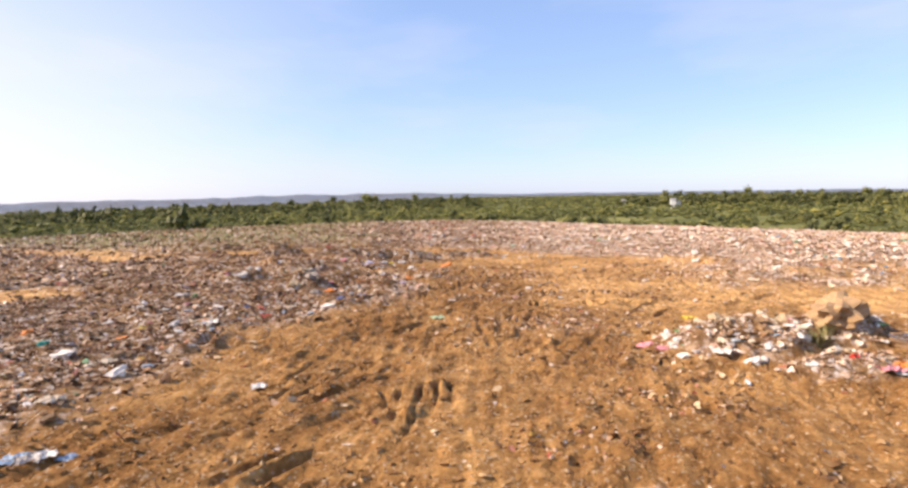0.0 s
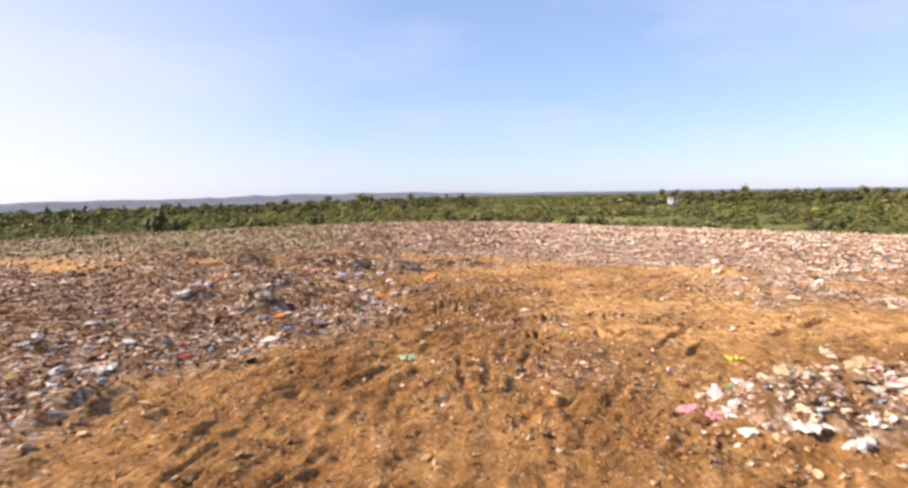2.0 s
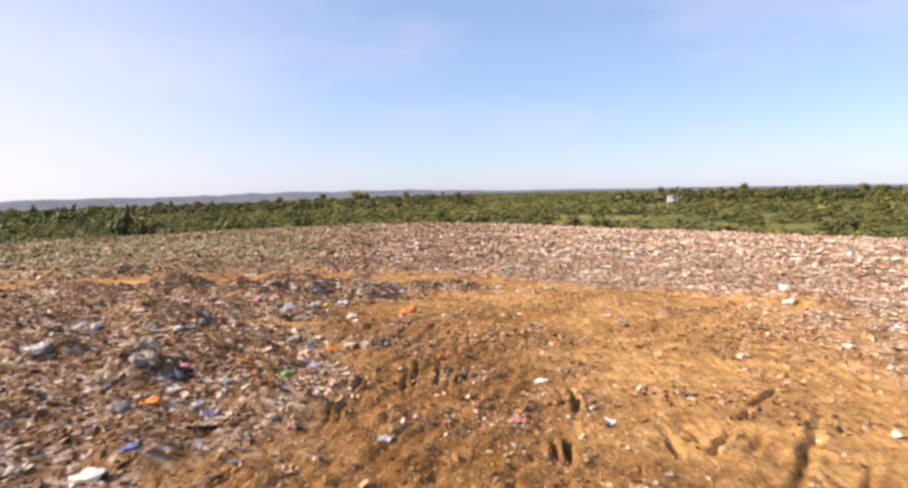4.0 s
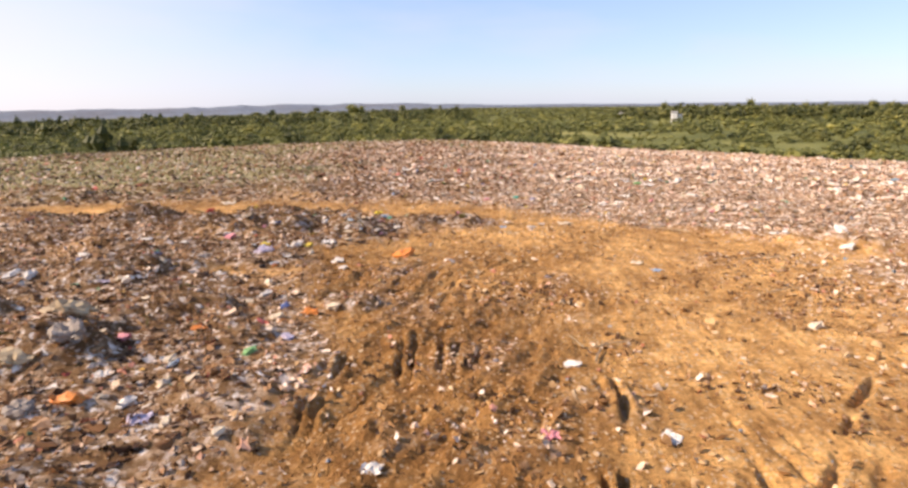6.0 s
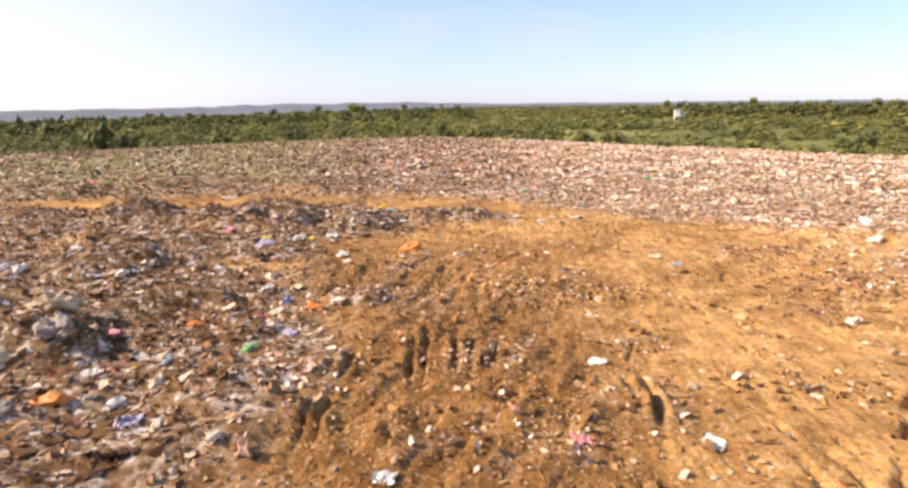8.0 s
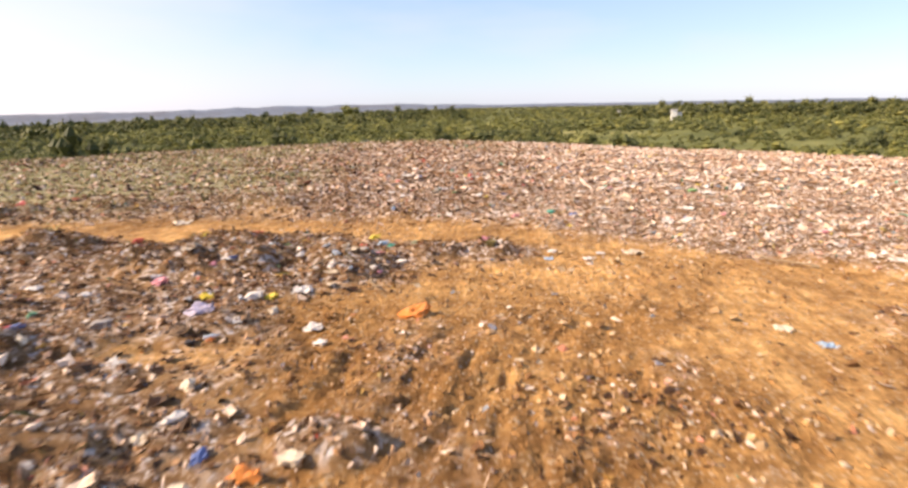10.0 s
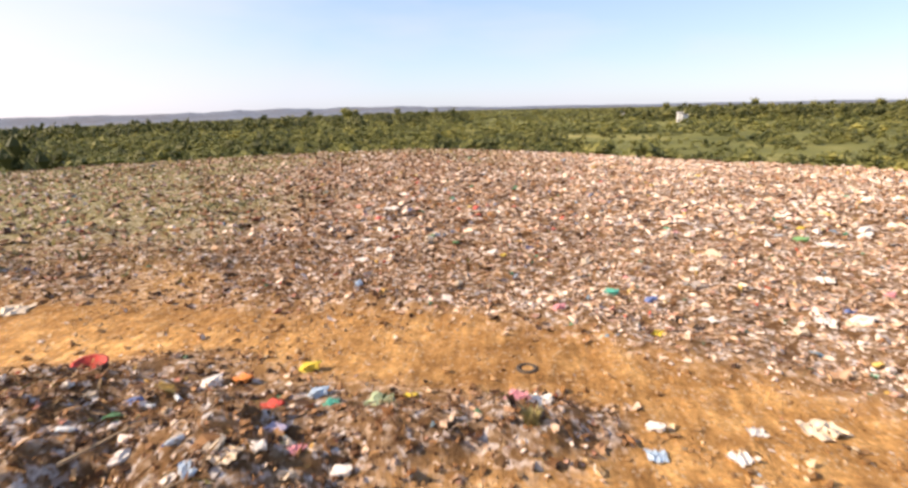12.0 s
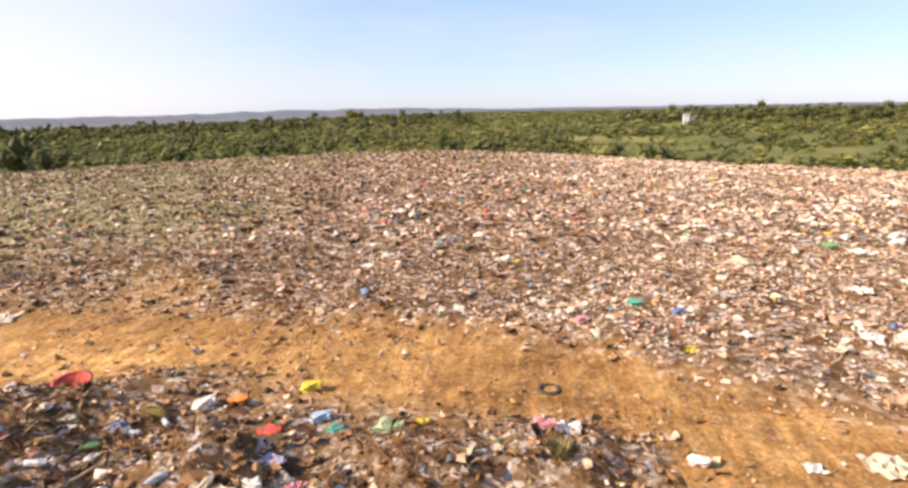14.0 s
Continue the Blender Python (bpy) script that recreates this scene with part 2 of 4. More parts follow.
# ---- materials ----
def nodes_of(name, rough=0.9):
    m = bpy.data.materials.new(name)
    m.use_nodes = True
    n, l = m.node_tree.nodes, m.node_tree.links
    b = n["Principled BSDF"]
    b.inputs["Roughness"].default_value = rough
    b.inputs["Specular IOR Level"].default_value = 0.25
    return m, n, l, b


def ramp(n, stops, constant=False):
    r = n.new("ShaderNodeValToRGB")
    r.color_ramp.interpolation = "CONSTANT" if constant else "LINEAR"
    e = r.color_ramp.elements
    while len(e) < len(stops):
        e.new(0.5)
    for k, (at, c) in zip(e, stops):
        k.position, k.color = at, (*c, 1)
    return r


def noise_node(n, l, scale, detail=4, rough=0.6, coord=None):
    t = n.new("ShaderNodeTexNoise")
    t.inputs["Scale"].default_value, t.inputs["Detail"].default_value, t.inputs["Roughness"].default_value = scale, detail, rough
    if coord:
        l.new(coord, t.inputs["Vector"])
    return t


def mix(n, l, fac, a, b, mode="MIX"):
    k = n.new("ShaderNodeMix")
    k.data_type, k.blend_type = "RGBA", mode
    for socket, v in ((k.inputs[0], fac), (k.inputs[6], a), (k.inputs[7], b)):
        if isinstance(v, (int, float)):
            socket.default_value = v
        elif isinstance(v, tuple):
            socket.default_value = (*v, 1)
        else:
            l.new(v, socket)
    return k.outputs[2]


def bump(n, l, b, height_out, strength, distance):
    k = n.new("ShaderNodeBump")
    k.inputs["Strength"].default_value, k.inputs["Distance"].default_value = strength, distance
    l.new(height_out, k.inputs["Height"])
    l.new(k.outputs[0], b.inputs["Normal"])


def ground_material():
    m, n, l, b = nodes_of("tip_ground", 0.95)
    b.inputs["Specular IOR Level"].default_value = 0.12
    co = n.new("ShaderNodeTexCoord").outputs["Object"]
    at = n.new("ShaderNodeAttribute")
    at.attribute_name = "cover"
    sep = n.new("ShaderNodeSeparateColor")
    l.new(at.outputs["Color"], sep.inputs[0])
    big, mid, fine = noise_node(n, l, 0.22, 5, 0.6, co), noise_node(n, l, 1.6, 6, 0.65, co), noise_node(n, l, 11, 6, 0.75, co)
    soil = ramp(n, [(0.32, (0.25, 0.135, 0.052)), (0.5, (0.41, 0.235, 0.092)), (0.68, (0.55, 0.345, 0.152))])
    l.new(mid.outputs[0], soil.inputs[0])
    tone = ramp(n, [(0.32, (0.66, 0.6, 0.54)), (0.66, (1.12, 1.08, 1.0))])
    l.new(big.outputs[0], tone.inputs[0])
    soil_c = mix(n, l, 1.0, soil.outputs[0], tone.outputs[0], "MULTIPLY")
    # multiplies the soil colour: much paler where unchurned, near its own tone where churned
    churn_tone = ramp(n, [(0.0, (1.92, 1.96, 1.96)), (0.35, (1.22, 1.18, 1.12)), (1.0, (0.98, 0.90, 0.82))])
    l.new(at.outputs["Alpha"], churn_tone.inputs[0])
    soil_c = mix(n, l, 1.0, soil_c, churn_tone.outputs[0], "MULTIPLY")
    grain = ramp(n, [(0.32, (0.50, 0.47, 0.43)), (0.68, (1.36, 1.36, 1.34))])
    l.new(fine.outputs[0], grain.inputs[0])
    soil_c = mix(n, l, 0.85, soil_c, grain.outputs[0], "MULTIPLY")
    # scraped streaks along the crawler's way, and pale flecks of trodden plastic
    lay = n.new("ShaderNodeMapping")
    lay.inputs["Scale"].default_value, lay.inputs["Rotation"].default_value = (5.5, 0.7, 1.0), (0, 0, radians(9))
    l.new(co, lay.inputs["Vector"])
    scrape = ramp(n, [(0.36, (0.66, 0.62, 0.57)), (0.62, (1.16, 1.16, 1.15))])
    l.new(noise_node(n, l, 1.0, 5, 0.6, lay.outputs[0]).outputs[0], scrape.inputs[0])
    soil_c = mix(n, l, 0.75, soil_c, scrape.outputs[0], "MULTIPLY")
    dots = n.new("ShaderNodeTexVoronoi")
    dots.inputs["Scale"].default_value = 21.0
    l.new(co, dots.inputs["Vector"])
    own = n.new("ShaderNodeSeparateColor")
    l.new(dots.outputs["Color"], own.inputs[0])
    fleck = ramp(n, [(0.0, (0, 0, 0)), (0.93, (0.5, 0.5, 0.5))], True)
    l.new(own.outputs[1], fleck.inputs[0])
    soil_c = mix(n, l, fleck.outputs[0], soil_c, (0.68, 0.54, 0.37))
    # shreds pressed into the earth
    vor = n.new("ShaderNodeTexVoronoi")
    vor.inputs["Scale"].default_value = 9.0
    l.new(co, vor.inputs["Vector"])
    shred = ramp(n, [(0.0, (0.24, 0.15, 0.085)), (0.30, (0.36, 0.24, 0.145)), (0.5, (0.50, 0.36, 0.25)), (0.66, (0.58, 0.47, 0.39)), (0.84, (0.76, 0.69, 0.63))], True)
    pick = n.new("ShaderNodeSeparateColor")
    l.new(vor.outputs["Color"], pick.inputs[0])
    l.new(pick.outputs[0], shred.inputs[0])
    muck = ramp(n, [(0.35, (0.13, 0.068, 0.030)), (0.65, (0.33, 0.19, 0.088))])
    l.new(mid.outputs[0], muck.inputs[0])
    cut = ramp(n, [(0.44, (0, 0, 0)), (0.58, (1, 1, 1))])
    l.new(noise_node(n, l, 3.2, 4, 0.6, co).outputs[0], cut.inputs[0])
    litter_c = mix(n, l, cut.outputs[0], muck.outputs[0], shred.outputs[0])
    green = ramp(n, [(0.35, (0.20, 0.205, 0.075)), (0.55, (0.31, 0.31, 0.125)), (0.7, (0.45, 0.42, 0.22))])
    l.new(mid.outputs[0], green.inputs[0])
    scrub = ramp(n, [(0.35, (0.10, 0.11, 0.035)), (0.55, (0.19, 0.19, 0.06)), (0.70, (0.36, 0.32, 0.12))])
    l.new(noise_node(n, l, 0.02, 6, 0.6, co).outputs[0], scrub.inputs[0])
    c = mix(n, l, sep.outputs[0], soil_c, litter_c)
    c = mix(n, l, sep.outputs[1], c, green.outputs[0])
    c = mix(n, l, sep.outputs[2], c, scrub.outputs[0])
    l.new(c, b.inputs["Base Color"])
    add = n.new("ShaderNodeMath")
    add.operation = "MULTIPLY_ADD"
    l.new(fine.outputs[0], add.inputs[0])
    add.inputs[1].default_value = 0.7
    l.new(mid.outputs[0], add.inputs[2])
    bump(n, l, b, add.outputs[0], 0.85, 0.14)
    return m


def shreds_material(name, stops, rough=0.65):
    """Each loose bit has a colour of its own, with grime over it."""
    m, n, l, b = nodes_of(name, rough)
    geo = n.new("ShaderNodeNewGeometry")
    r = ramp(n, stops, True)
    l.new(geo.outputs["Random Per Island"], r.inputs[0])
    co = n.new("ShaderNodeTexCoord").outputs["Object"]
    dirt = ramp(n, [(0.34, (0.72, 0.62, 0.52)), (0.60, (1, 1, 1))])
    l.new(noise_node(n, l, 4.5, 5, 0.65, co).outputs[0], dirt.inputs[0])
    wide = ramp(n, [(0.38, (0.74, 0.63, 0.52)), (0.58, (1.08, 1.05, 1.02))])
    l.new(noise_node(n, l, 0.22, 5, 0.62, co).outputs[0], wide.inputs[0])
    c = mix(n, l, 1.0, r.outputs[0], dirt.outputs[0], "MULTIPLY")
    c = mix(n, l, 1.0, c, wide.outputs[0], "MULTIPLY")
    l.new(c, b.inputs["Base Color"])
    return m


def plain(name, colour, rough=0.55, grime=0.5, scale=7.0, metal=0.0):
    m, n, l, b = nodes_of(name, rough)
    b.inputs["Metallic"].default_value = metal
    co = n.new("ShaderNodeTexCoord").outputs["Object"]
    t, t2 = noise_node(n, l, scale, 5, 0.65, co), noise_node(n, l, scale * 7, 4, 0.6, co)
    dark = tuple(v * (1 - grime) + g * grime for v, g in zip(colour, (0.16, 0.10, 0.055)))
    r = ramp(n, [(0.36, dark), (0.58, colour)])
    l.new(t.outputs[0], r.inputs[0])
    fine = ramp(n, [(0.3, (0.8, 0.78, 0.75)), (0.65, (1.05, 1.05, 1.05))])
    l.new(t2.outputs[0], fine.inputs[0])
    l.new(mix(n, l, 1.0, r.outputs[0], fine.outputs[0], "MULTIPLY"), b.inputs["Base Color"])
    bump(n, l, b, t2.outputs[0], 0.35, 0.01)
    return m


def leaves_material(name, dark, light, dry, per="island"):
    m, n, l, b = nodes_of(name, 0.6)
    if per == "island":
        src = n.new("ShaderNodeNewGeometry").outputs["Random Per Island"]
    else:
        src = n.new("ShaderNodeObjectInfo").outputs["Random"]
    r = ramp(n, [(0.0, dark), (0.55, light), (0.95, dry)])
    l.new(src, r.inputs[0])
    co = n.new("ShaderNodeTexCoord").outputs["Object"]
    wide = ramp(n, [(0.38, (0.62, 0.66, 0.62)), (0.62, (1.36, 1.26, 1.0))])
    l.new(noise_node(n, l, 0.05, 5, 0.62, co).outputs[0], wide.inputs[0])
    c = mix(n, l, 1.0, r.outputs[0], wide.outputs[0], "MULTIPLY")
    l.new(c, b.inputs["Base Color"])
    # thin leaves let part of the light through
    glow, both = n.new("ShaderNodeBsdfTranslucent"), n.new("ShaderNodeMixShader")
    l.new(c, glow.inputs["Color"])
    both.inputs[0].default_value = 0.35
    l.new(b.outputs[0], both.inputs[1])
    l.new(glow.outputs[0], both.inputs[2])
    l.new(both.outputs[0], n["Material Output"].inputs["Surface"])
    return m


GROUND = ground_material()
PALE = shreds_material("pale_shreds", [(0.0, (0.24, 0.145, 0.08)), (0.06, (0.40, 0.255, 0.15)), (0.16, (0.58, 0.41, 0.28)), (0.30, (0.74, 0.57, 0.44)),
                                       (0.47, (0.83, 0.69, 0.57)), (0.64, (0.90, 0.82, 0.74)), (0.88, (0.70, 0.46, 0.37)), (0.94, (0.52, 0.48, 0.46)),
                                       (0.965, (0.66, 0.53, 0.18)), (0.98, (0.20, 0.34, 0.48)), (0.988, (0.10, 0.36, 0.24)), (0.994, (0.55, 0.12, 0.08))])
MIXED = shreds_material("dark_shreds", [(0.0, (0.075, 0.038, 0.017)), (0.22, (0.15, 0.078, 0.034)), (0.42, (0.27, 0.145, 0.063)), (0.60, (0.42, 0.245, 0.12)),
                                        (0.72, (0.60, 0.41, 0.27)), (0.80, (0.80, 0.64, 0.50)), (0.88, (0.90, 0.79, 0.68)), (0.945, (0.42, 0.29, 0.22)), (0.96, (0.62, 0.30, 0.22)),
                                        (0.978, (0.64, 0.43, 0.12)), (0.986, (0.20, 0.25, 0.40)), (0.990, (0.13, 0.30, 0.18)), (0.994, (0.60, 0.14, 0.12))])
CLODS = shreds_material("earth_clods", [(0.0, (0.25, 0.138, 0.053)), (0.3, (0.37, 0.21, 0.083)), (0.6, (0.47, 0.28, 0.115)), (0.85, (0.57, 0.37, 0.17))], 0.95)
CRUMB = shreds_material("trodden_scraps", [(0.0, (0.26, 0.15, 0.065)), (0.22, (0.38, 0.23, 0.10)), (0.46, (0.52, 0.36, 0.19)), (0.70, (0.66, 0.52, 0.34)),
                                           (0.90, (0.78, 0.68, 0.58)), (0.975, (0.50, 0.22, 0.14)), (0.985, (0.30, 0.36, 0.44))], 0.8)
STRAW = shreds_material("rotting_straw", [(0.0, (0.11, 0.058, 0.025)), (0.2, (0.27, 0.145, 0.058)), (0.45, (0.43, 0.24, 0.10)), (0.7, (0.58, 0.38, 0.19)),
                                          (0.9, (0.13, 0.13, 0.04)), (0.96, (0.52, 0.40, 0.24))], 0.9)
TUFT = shreds_material("dry_green_grass", [(0.0, (0.25, 0.25, 0.10)), (0.4, (0.36, 0.35, 0.16)), (0.7, (0.44, 0.41, 0.21)), (0.9, (0.50, 0.46, 0.25))], 0.8)
LEAF = leaves_material("scrub_leaves", (0.10, 0.115, 0.042), (0.20, 0.21, 0.072), (0.34, 0.325, 0.115))
LEAF_DARK = leaves_material("dark_leaves", (0.07, 0.082, 0.035), (0.135, 0.145, 0.055), (0.22, 0.22, 0.085))
BARK = plain("bark", (0.20, 0.15, 0.10), 0.9, 0.4, 3)


# ---- mesh helpers ----
def mesh_of(name, verts, tris, mats, smooth=False, index=None, cover=None):
    me = bpy.data.meshes.new(name)
    v, f = np.ascontiguousarray(verts, np.float32).reshape(-1, 3), np.ascontiguousarray(tris, np.int32).reshape(-1, 3)
    me.vertices.add(len(v))
    me.vertices.foreach_set("co", v.ravel())
    me.loops.add(f.size)
    me.loops.foreach_set("vertex_index", f.ravel())
    me.polygons.add(len(f))
    me.polygons.foreach_set("loop_start", np.arange(0, f.size, 3, dtype=np.int32))
    me.polygons.foreach_set("use_smooth", np.full(len(f), smooth))
    for m in mats if isinstance(mats, (list, tuple)) else [mats]:
        me.materials.append(m)
    if index is not None:
        me.polygons.foreach_set("material_index", np.asarray(index, np.int32))
    if cover is not None:
        me.color_attributes.new("cover", "FLOAT_COLOR", "POINT").data.foreach_set("color", np.ascontiguousarray(cover, np.float32).ravel())
    me.update(calc_edges=True)
    return me


def part(name, bm, material, parent, label="", smooth=True):
    me = bpy.data.meshes.new(name)
    for f in bm.faces:
        f.smooth = smooth
    bm.to_mesh(me)
    bm.free()
    me.materials.append(material)
    ob = new(name, me)
    ob.parent = parent
    return tagged(ob, label)


def spins(n, tilt, rng):
    """Random turns: any way round, leaning by about tilt radians."""
    a, b, c = rng.uniform(0, 2 * np.pi, n), rng.normal(0, tilt, n), rng.normal(0, tilt, n)
    ca, sa, cb, sb, cc, sc = np.cos(a), np.sin(a), np.cos(b), np.sin(b), np.cos(c), np.sin(c)
    o, i = np.zeros(n), np.ones(n)
    rz = np.stack([ca, -sa, o, sa, ca, o, o, o, i], -1).reshape(-1, 3, 3)
    rx = np.stack([i, o, o, o, cb, -sb, o, sb, cb], -1).reshape(-1, 3, 3)
    ry = np.stack([cc, o, sc, o, i, o, -sc, o, cc], -1).reshape(-1, 3, 3)
    return rx @ ry @ rz


def scatter(xy, size, template, tris, squash, tilt, jitter, rng, lift=0.35):
    """Many small bits of one build on the ground, each bent in its own way."""
    n, k = len(xy), len(template)
    shape = template[None] + rng.normal(0, jitter, (n, k, 3))
    shape = shape * (size[:, None, None] * rng.uniform(*squash[0], (n, 1, 3)) * np.array(squash[1]))
    shape = np.einsum("nij,nkj->nki", spins(n, tilt, rng), shape)
    z = height(xy[:, 0], xy[:, 1])
    shape[:, :, 0] += xy[:, :1]
    shape[:, :, 1] += xy[:, 1:]
    shape[:, :, 2] += (z + size * lift * 0.5)[:, None]
    return shape.reshape(-1, 3), (tris[None] + (np.arange(n) * k)[:, None, None]).reshape(-1, 3)


def joined(pieces):
    vs, fs, off = [], [], 0
    for v, f in pieces:
        vs.append(v)
        fs.append(f + off)
        off += len(v)
    return np.concatenate(vs), np.concatenate(fs)


SHEET = np.array([(i / 2 - 0.5, j / 2 - 0.5, 0) for j in range(3) for i in range(3)], float)
SHEET_T = np.array([t for j in range(2) for i in range(2) for a in [j * 3 + i] for t in ((a, a + 1, a + 4), (a, a + 4, a + 3))])
LUMP = np.array([(0.5, 0, 0), (-0.5, 0, 0), (0, 0.5, 0), (0, -0.5, 0), (0, 0, 0.5), (0, 0, -0.5)], float)
LUMP_T = np.array([(0, 2, 4), (2, 1, 4), (1, 3, 4), (3, 0, 4), (2, 0, 5), (1, 2, 5), (3, 1, 5), (0, 3, 5)])
TENT = np.array([(-0.5, -0.5, 0), (0.5, -0.5, 0), (0.5, 0.5, 0), (-0.5, 0.5, 0), (0, 0, 0.4)], float)
TENT_T = np.array([(0, 1, 4), (1, 2, 4), (2, 3, 4), (3, 0, 4)])
STRIP = np.array([(-0.5, 0, 0), (-0.15, 0.05, 0.12), (0.2, -0.04, 0.14), (0.5, 0.03, 0), (-0.5, 0.06, 0), (-0.15, 0.11, 0.12), (0.2, 0.02, 0.14), (0.5, 0.08, 0)], float)
STRIP[:, 1] *= 0.55
STRIP_T = np.array([(0, 1, 5), (0, 5, 4), (1, 2, 6), (1, 6, 5), (2, 3, 7), (2, 7, 6)])


def sown(n, x0, x1, y0, y1, chance, rng):
    """Up to n places in a rectangle of the plan, kept by chance(x, y)."""
    p = np.stack([rng.uniform(x0, x1, n), rng.uniform(y0, y1, n)], -1)
    return p[rng.uniform(0, 1, n) < chance(p[:, 0], p[:, 1])]


# ---- the ground, one sheet to the horizon ----
def spread(parts, grow, lo, hi):
    """Grid lines: even steps over the given stretches, then wider and wider to lo and hi."""
    at = np.concatenate([np.arange(a, b, s) for a, b, s in parts] + [[parts[-1][1]]])
    up, down, s = [at[-1]], [at[0]], parts[-1][2]
    while up[-1] < hi:
        s *= grow
        up.append(up[-1] + s)
    s = parts[0][2]
    while down[-1] > lo:
        s *= grow
        down.append(down[-1] - s)
    return np.concatenate([down[:0:-1], at, up[1:]])


gx = spread([(-17, -9, 0.16), (-9, -4.5, 0.1), (-4.5, 9, 0.07), (9, 18, 0.16)], 1.095, -4400, 4400)
gy = spread([(2, 4, 0.12), (4, 26, 0.085), (26, 46, 0.13)], 1.08, -500, 4600)
mx, my = np.meshgrid(gx, gy)
ni, nj = len(gx), len(gy)
gz = height(mx, my)
base = (np.arange(nj - 1)[:, None] * ni + np.arange(ni - 1)[None]).ravel()
tris = np.concatenate([np.stack([base, base + 1, base + ni + 1], -1), np.stack([base, base + ni + 1, base + ni], -1)])
cov = np.stack([*covers(mx.ravel(), my.ravel())], -1)
me = mesh_of("ground", np.stack([mx, my, gz], -1), tris, GROUND, True, None, cov)
tagged(new("ground", me), "golden brown bulldozed earth of a rubbish tip with crawler furrows", "ground", kind="structure")


# ---- loose litter, clods, straw and grass ----
def lit(x, y):
    c = covers(x, y)
    return c[0] * (1 - c[2]) * (1 - 0.6 * c[1])


def is_left(x, y):
    """How much of the dark litter lies at a place, more towards the left."""
    heaps = step(0, -5, x + fbm(x, y, 6, 3, 101) * 4) * step(50, 40, y + fbm(x, y, 6, 3, 102) * 7)
    beyond = 0.74 * step(11, -12, x - 0.1 * (y - 45) + fbm(x, y, 7, 4, 103) * 7)
    return np.clip(np.maximum(heaps, beyond), 0, 1)


def litter_field(name, label, material, side, seed):
    rng = np.random.default_rng(seed)
    near = sown(118000, -20, 18, 3, 50, lambda x, y: lit(x, y) * side(x, y), rng)
    far = sown(160000, -80, 60, 5, 108, lambda x, y: lit(x, y) * side(x, y) * ((np.abs(x + 1) > 19) | (y > 50)) * (np.abs(x) < 14 + (y + 4) * 0.86), rng)
    a, b = len(near) * 2 // 5, len(near) * 5 // 6
    size = lambda n, m, s, most=0.27: np.clip(rng.lognormal(np.log(m), s, n), 0.03, most)
    pieces = [scatter(near[:a], size(a, 0.096, 0.42), SHEET, SHEET_T, ((0.5, 1.3), (1, 0.8, 0.9)), 0.3, 0.17, rng),
              scatter(near[a:b], size(b - a, 0.082, 0.42), LUMP, LUMP_T, ((0.5, 1.3), (1, 0.85, 0.6)), 0.5, 0.12, rng),
              scatter(near[b:], size(len(near) - b, 0.2, 0.4, 0.36), STRIP, STRIP_T, ((0.6, 1.3), (1, 0.8, 0.8)), 0.4, 0.03, rng)]
    h = len(far) * 3 // 5
    pieces += [scatter(far[:h], size(h, 0.2, 0.4, 0.36), TENT, TENT_T, ((0.5, 1.3), (1, 0.85, 0.75)), 0.28, 0.13, rng),
               scatter(far[h:], size(len(far) - h, 0.18, 0.4), LUMP, LUMP_T, ((0.5, 1.3), (1, 0.85, 0.7)), 0.4, 0.12, rng)]
    ob = new(name, mesh_of(name, *joined(pieces), material))
    return tagged(ob, label, "litter", kind="stuff")


litter_field("pale_litter", "pale pinkish plastic shreds and paper covering the tip", PALE, lambda x, y: 1 - is_left(x, y), 201)
litter_field("dark_litter", "brown muddy litter with white and coloured shreds", MIXED, is_left, 202)

rng = np.random.default_rng(301)
crumbs = sown(42000, -12, 22, 2, 44, lambda x, y: (1 - lit(x, y)) * (0.25 + 0.75 * step(0.0, 0.4, fbm(x, y, 3, 3, 111))), rng)
half = len(crumbs) // 2
bits = joined([scatter(crumbs[:half], np.clip(rng.lognormal(-2.55, 0.45, half), 0.03, 0.22), SHEET, SHEET_T, ((0.5, 1.3), (1, 0.7, 0.6)), 0.3, 0.1, rng),
               scatter(crumbs[half:], np.clip(rng.lognormal(-2.5, 0.5, len(crumbs) - half), 0.03, 0.25), LUMP, LUMP_T, ((0.5, 1.3), (1, 0.8, 0.6)), 0.4, 0.1, rng)])
tagged(new("scattered_litter", mesh_of("scattered_litter", *bits, CRUMB)), "scattered pale scraps trodden into the bare earth", "litter", kind="stuff")

p = sown(38000, -11, 16, 2, 44, lambda x, y: (1 - 0.8 * lit(x, y)) * (0.06 + 0.94 * covers(x, y)[3]), rng)
clods = scatter(p, np.clip(rng.lognormal(-2.95, 0.45, len(p)), 0.025, 0.13), LUMP, LUMP_T, ((0.6, 1.3), (1, 0.9, 0.7)), 0.5, 0.1, rng, -0.2)
p = sown(36000, -9, 12, 3, 36, lambda x, y: (1 - 0.9 * lit(x, y)) * (0.14 + 0.86 * covers(x, y)[3]), rng)
crumbled = scatter(p, np.clip(rng.lognormal(-3.1, 0.4, len(p)), 0.02, 0.11), TENT, TENT_T, ((0.6, 1.3), (1, 0.9, 1.0)), 0.4, 0.12, rng, 0.05)
clods = joined([clods, crumbled])
tagged(new("earth_clods", mesh_of("earth_clods", *clods, CLODS)), "broken brown clods on the churned earth", "clods", kind="stuff")


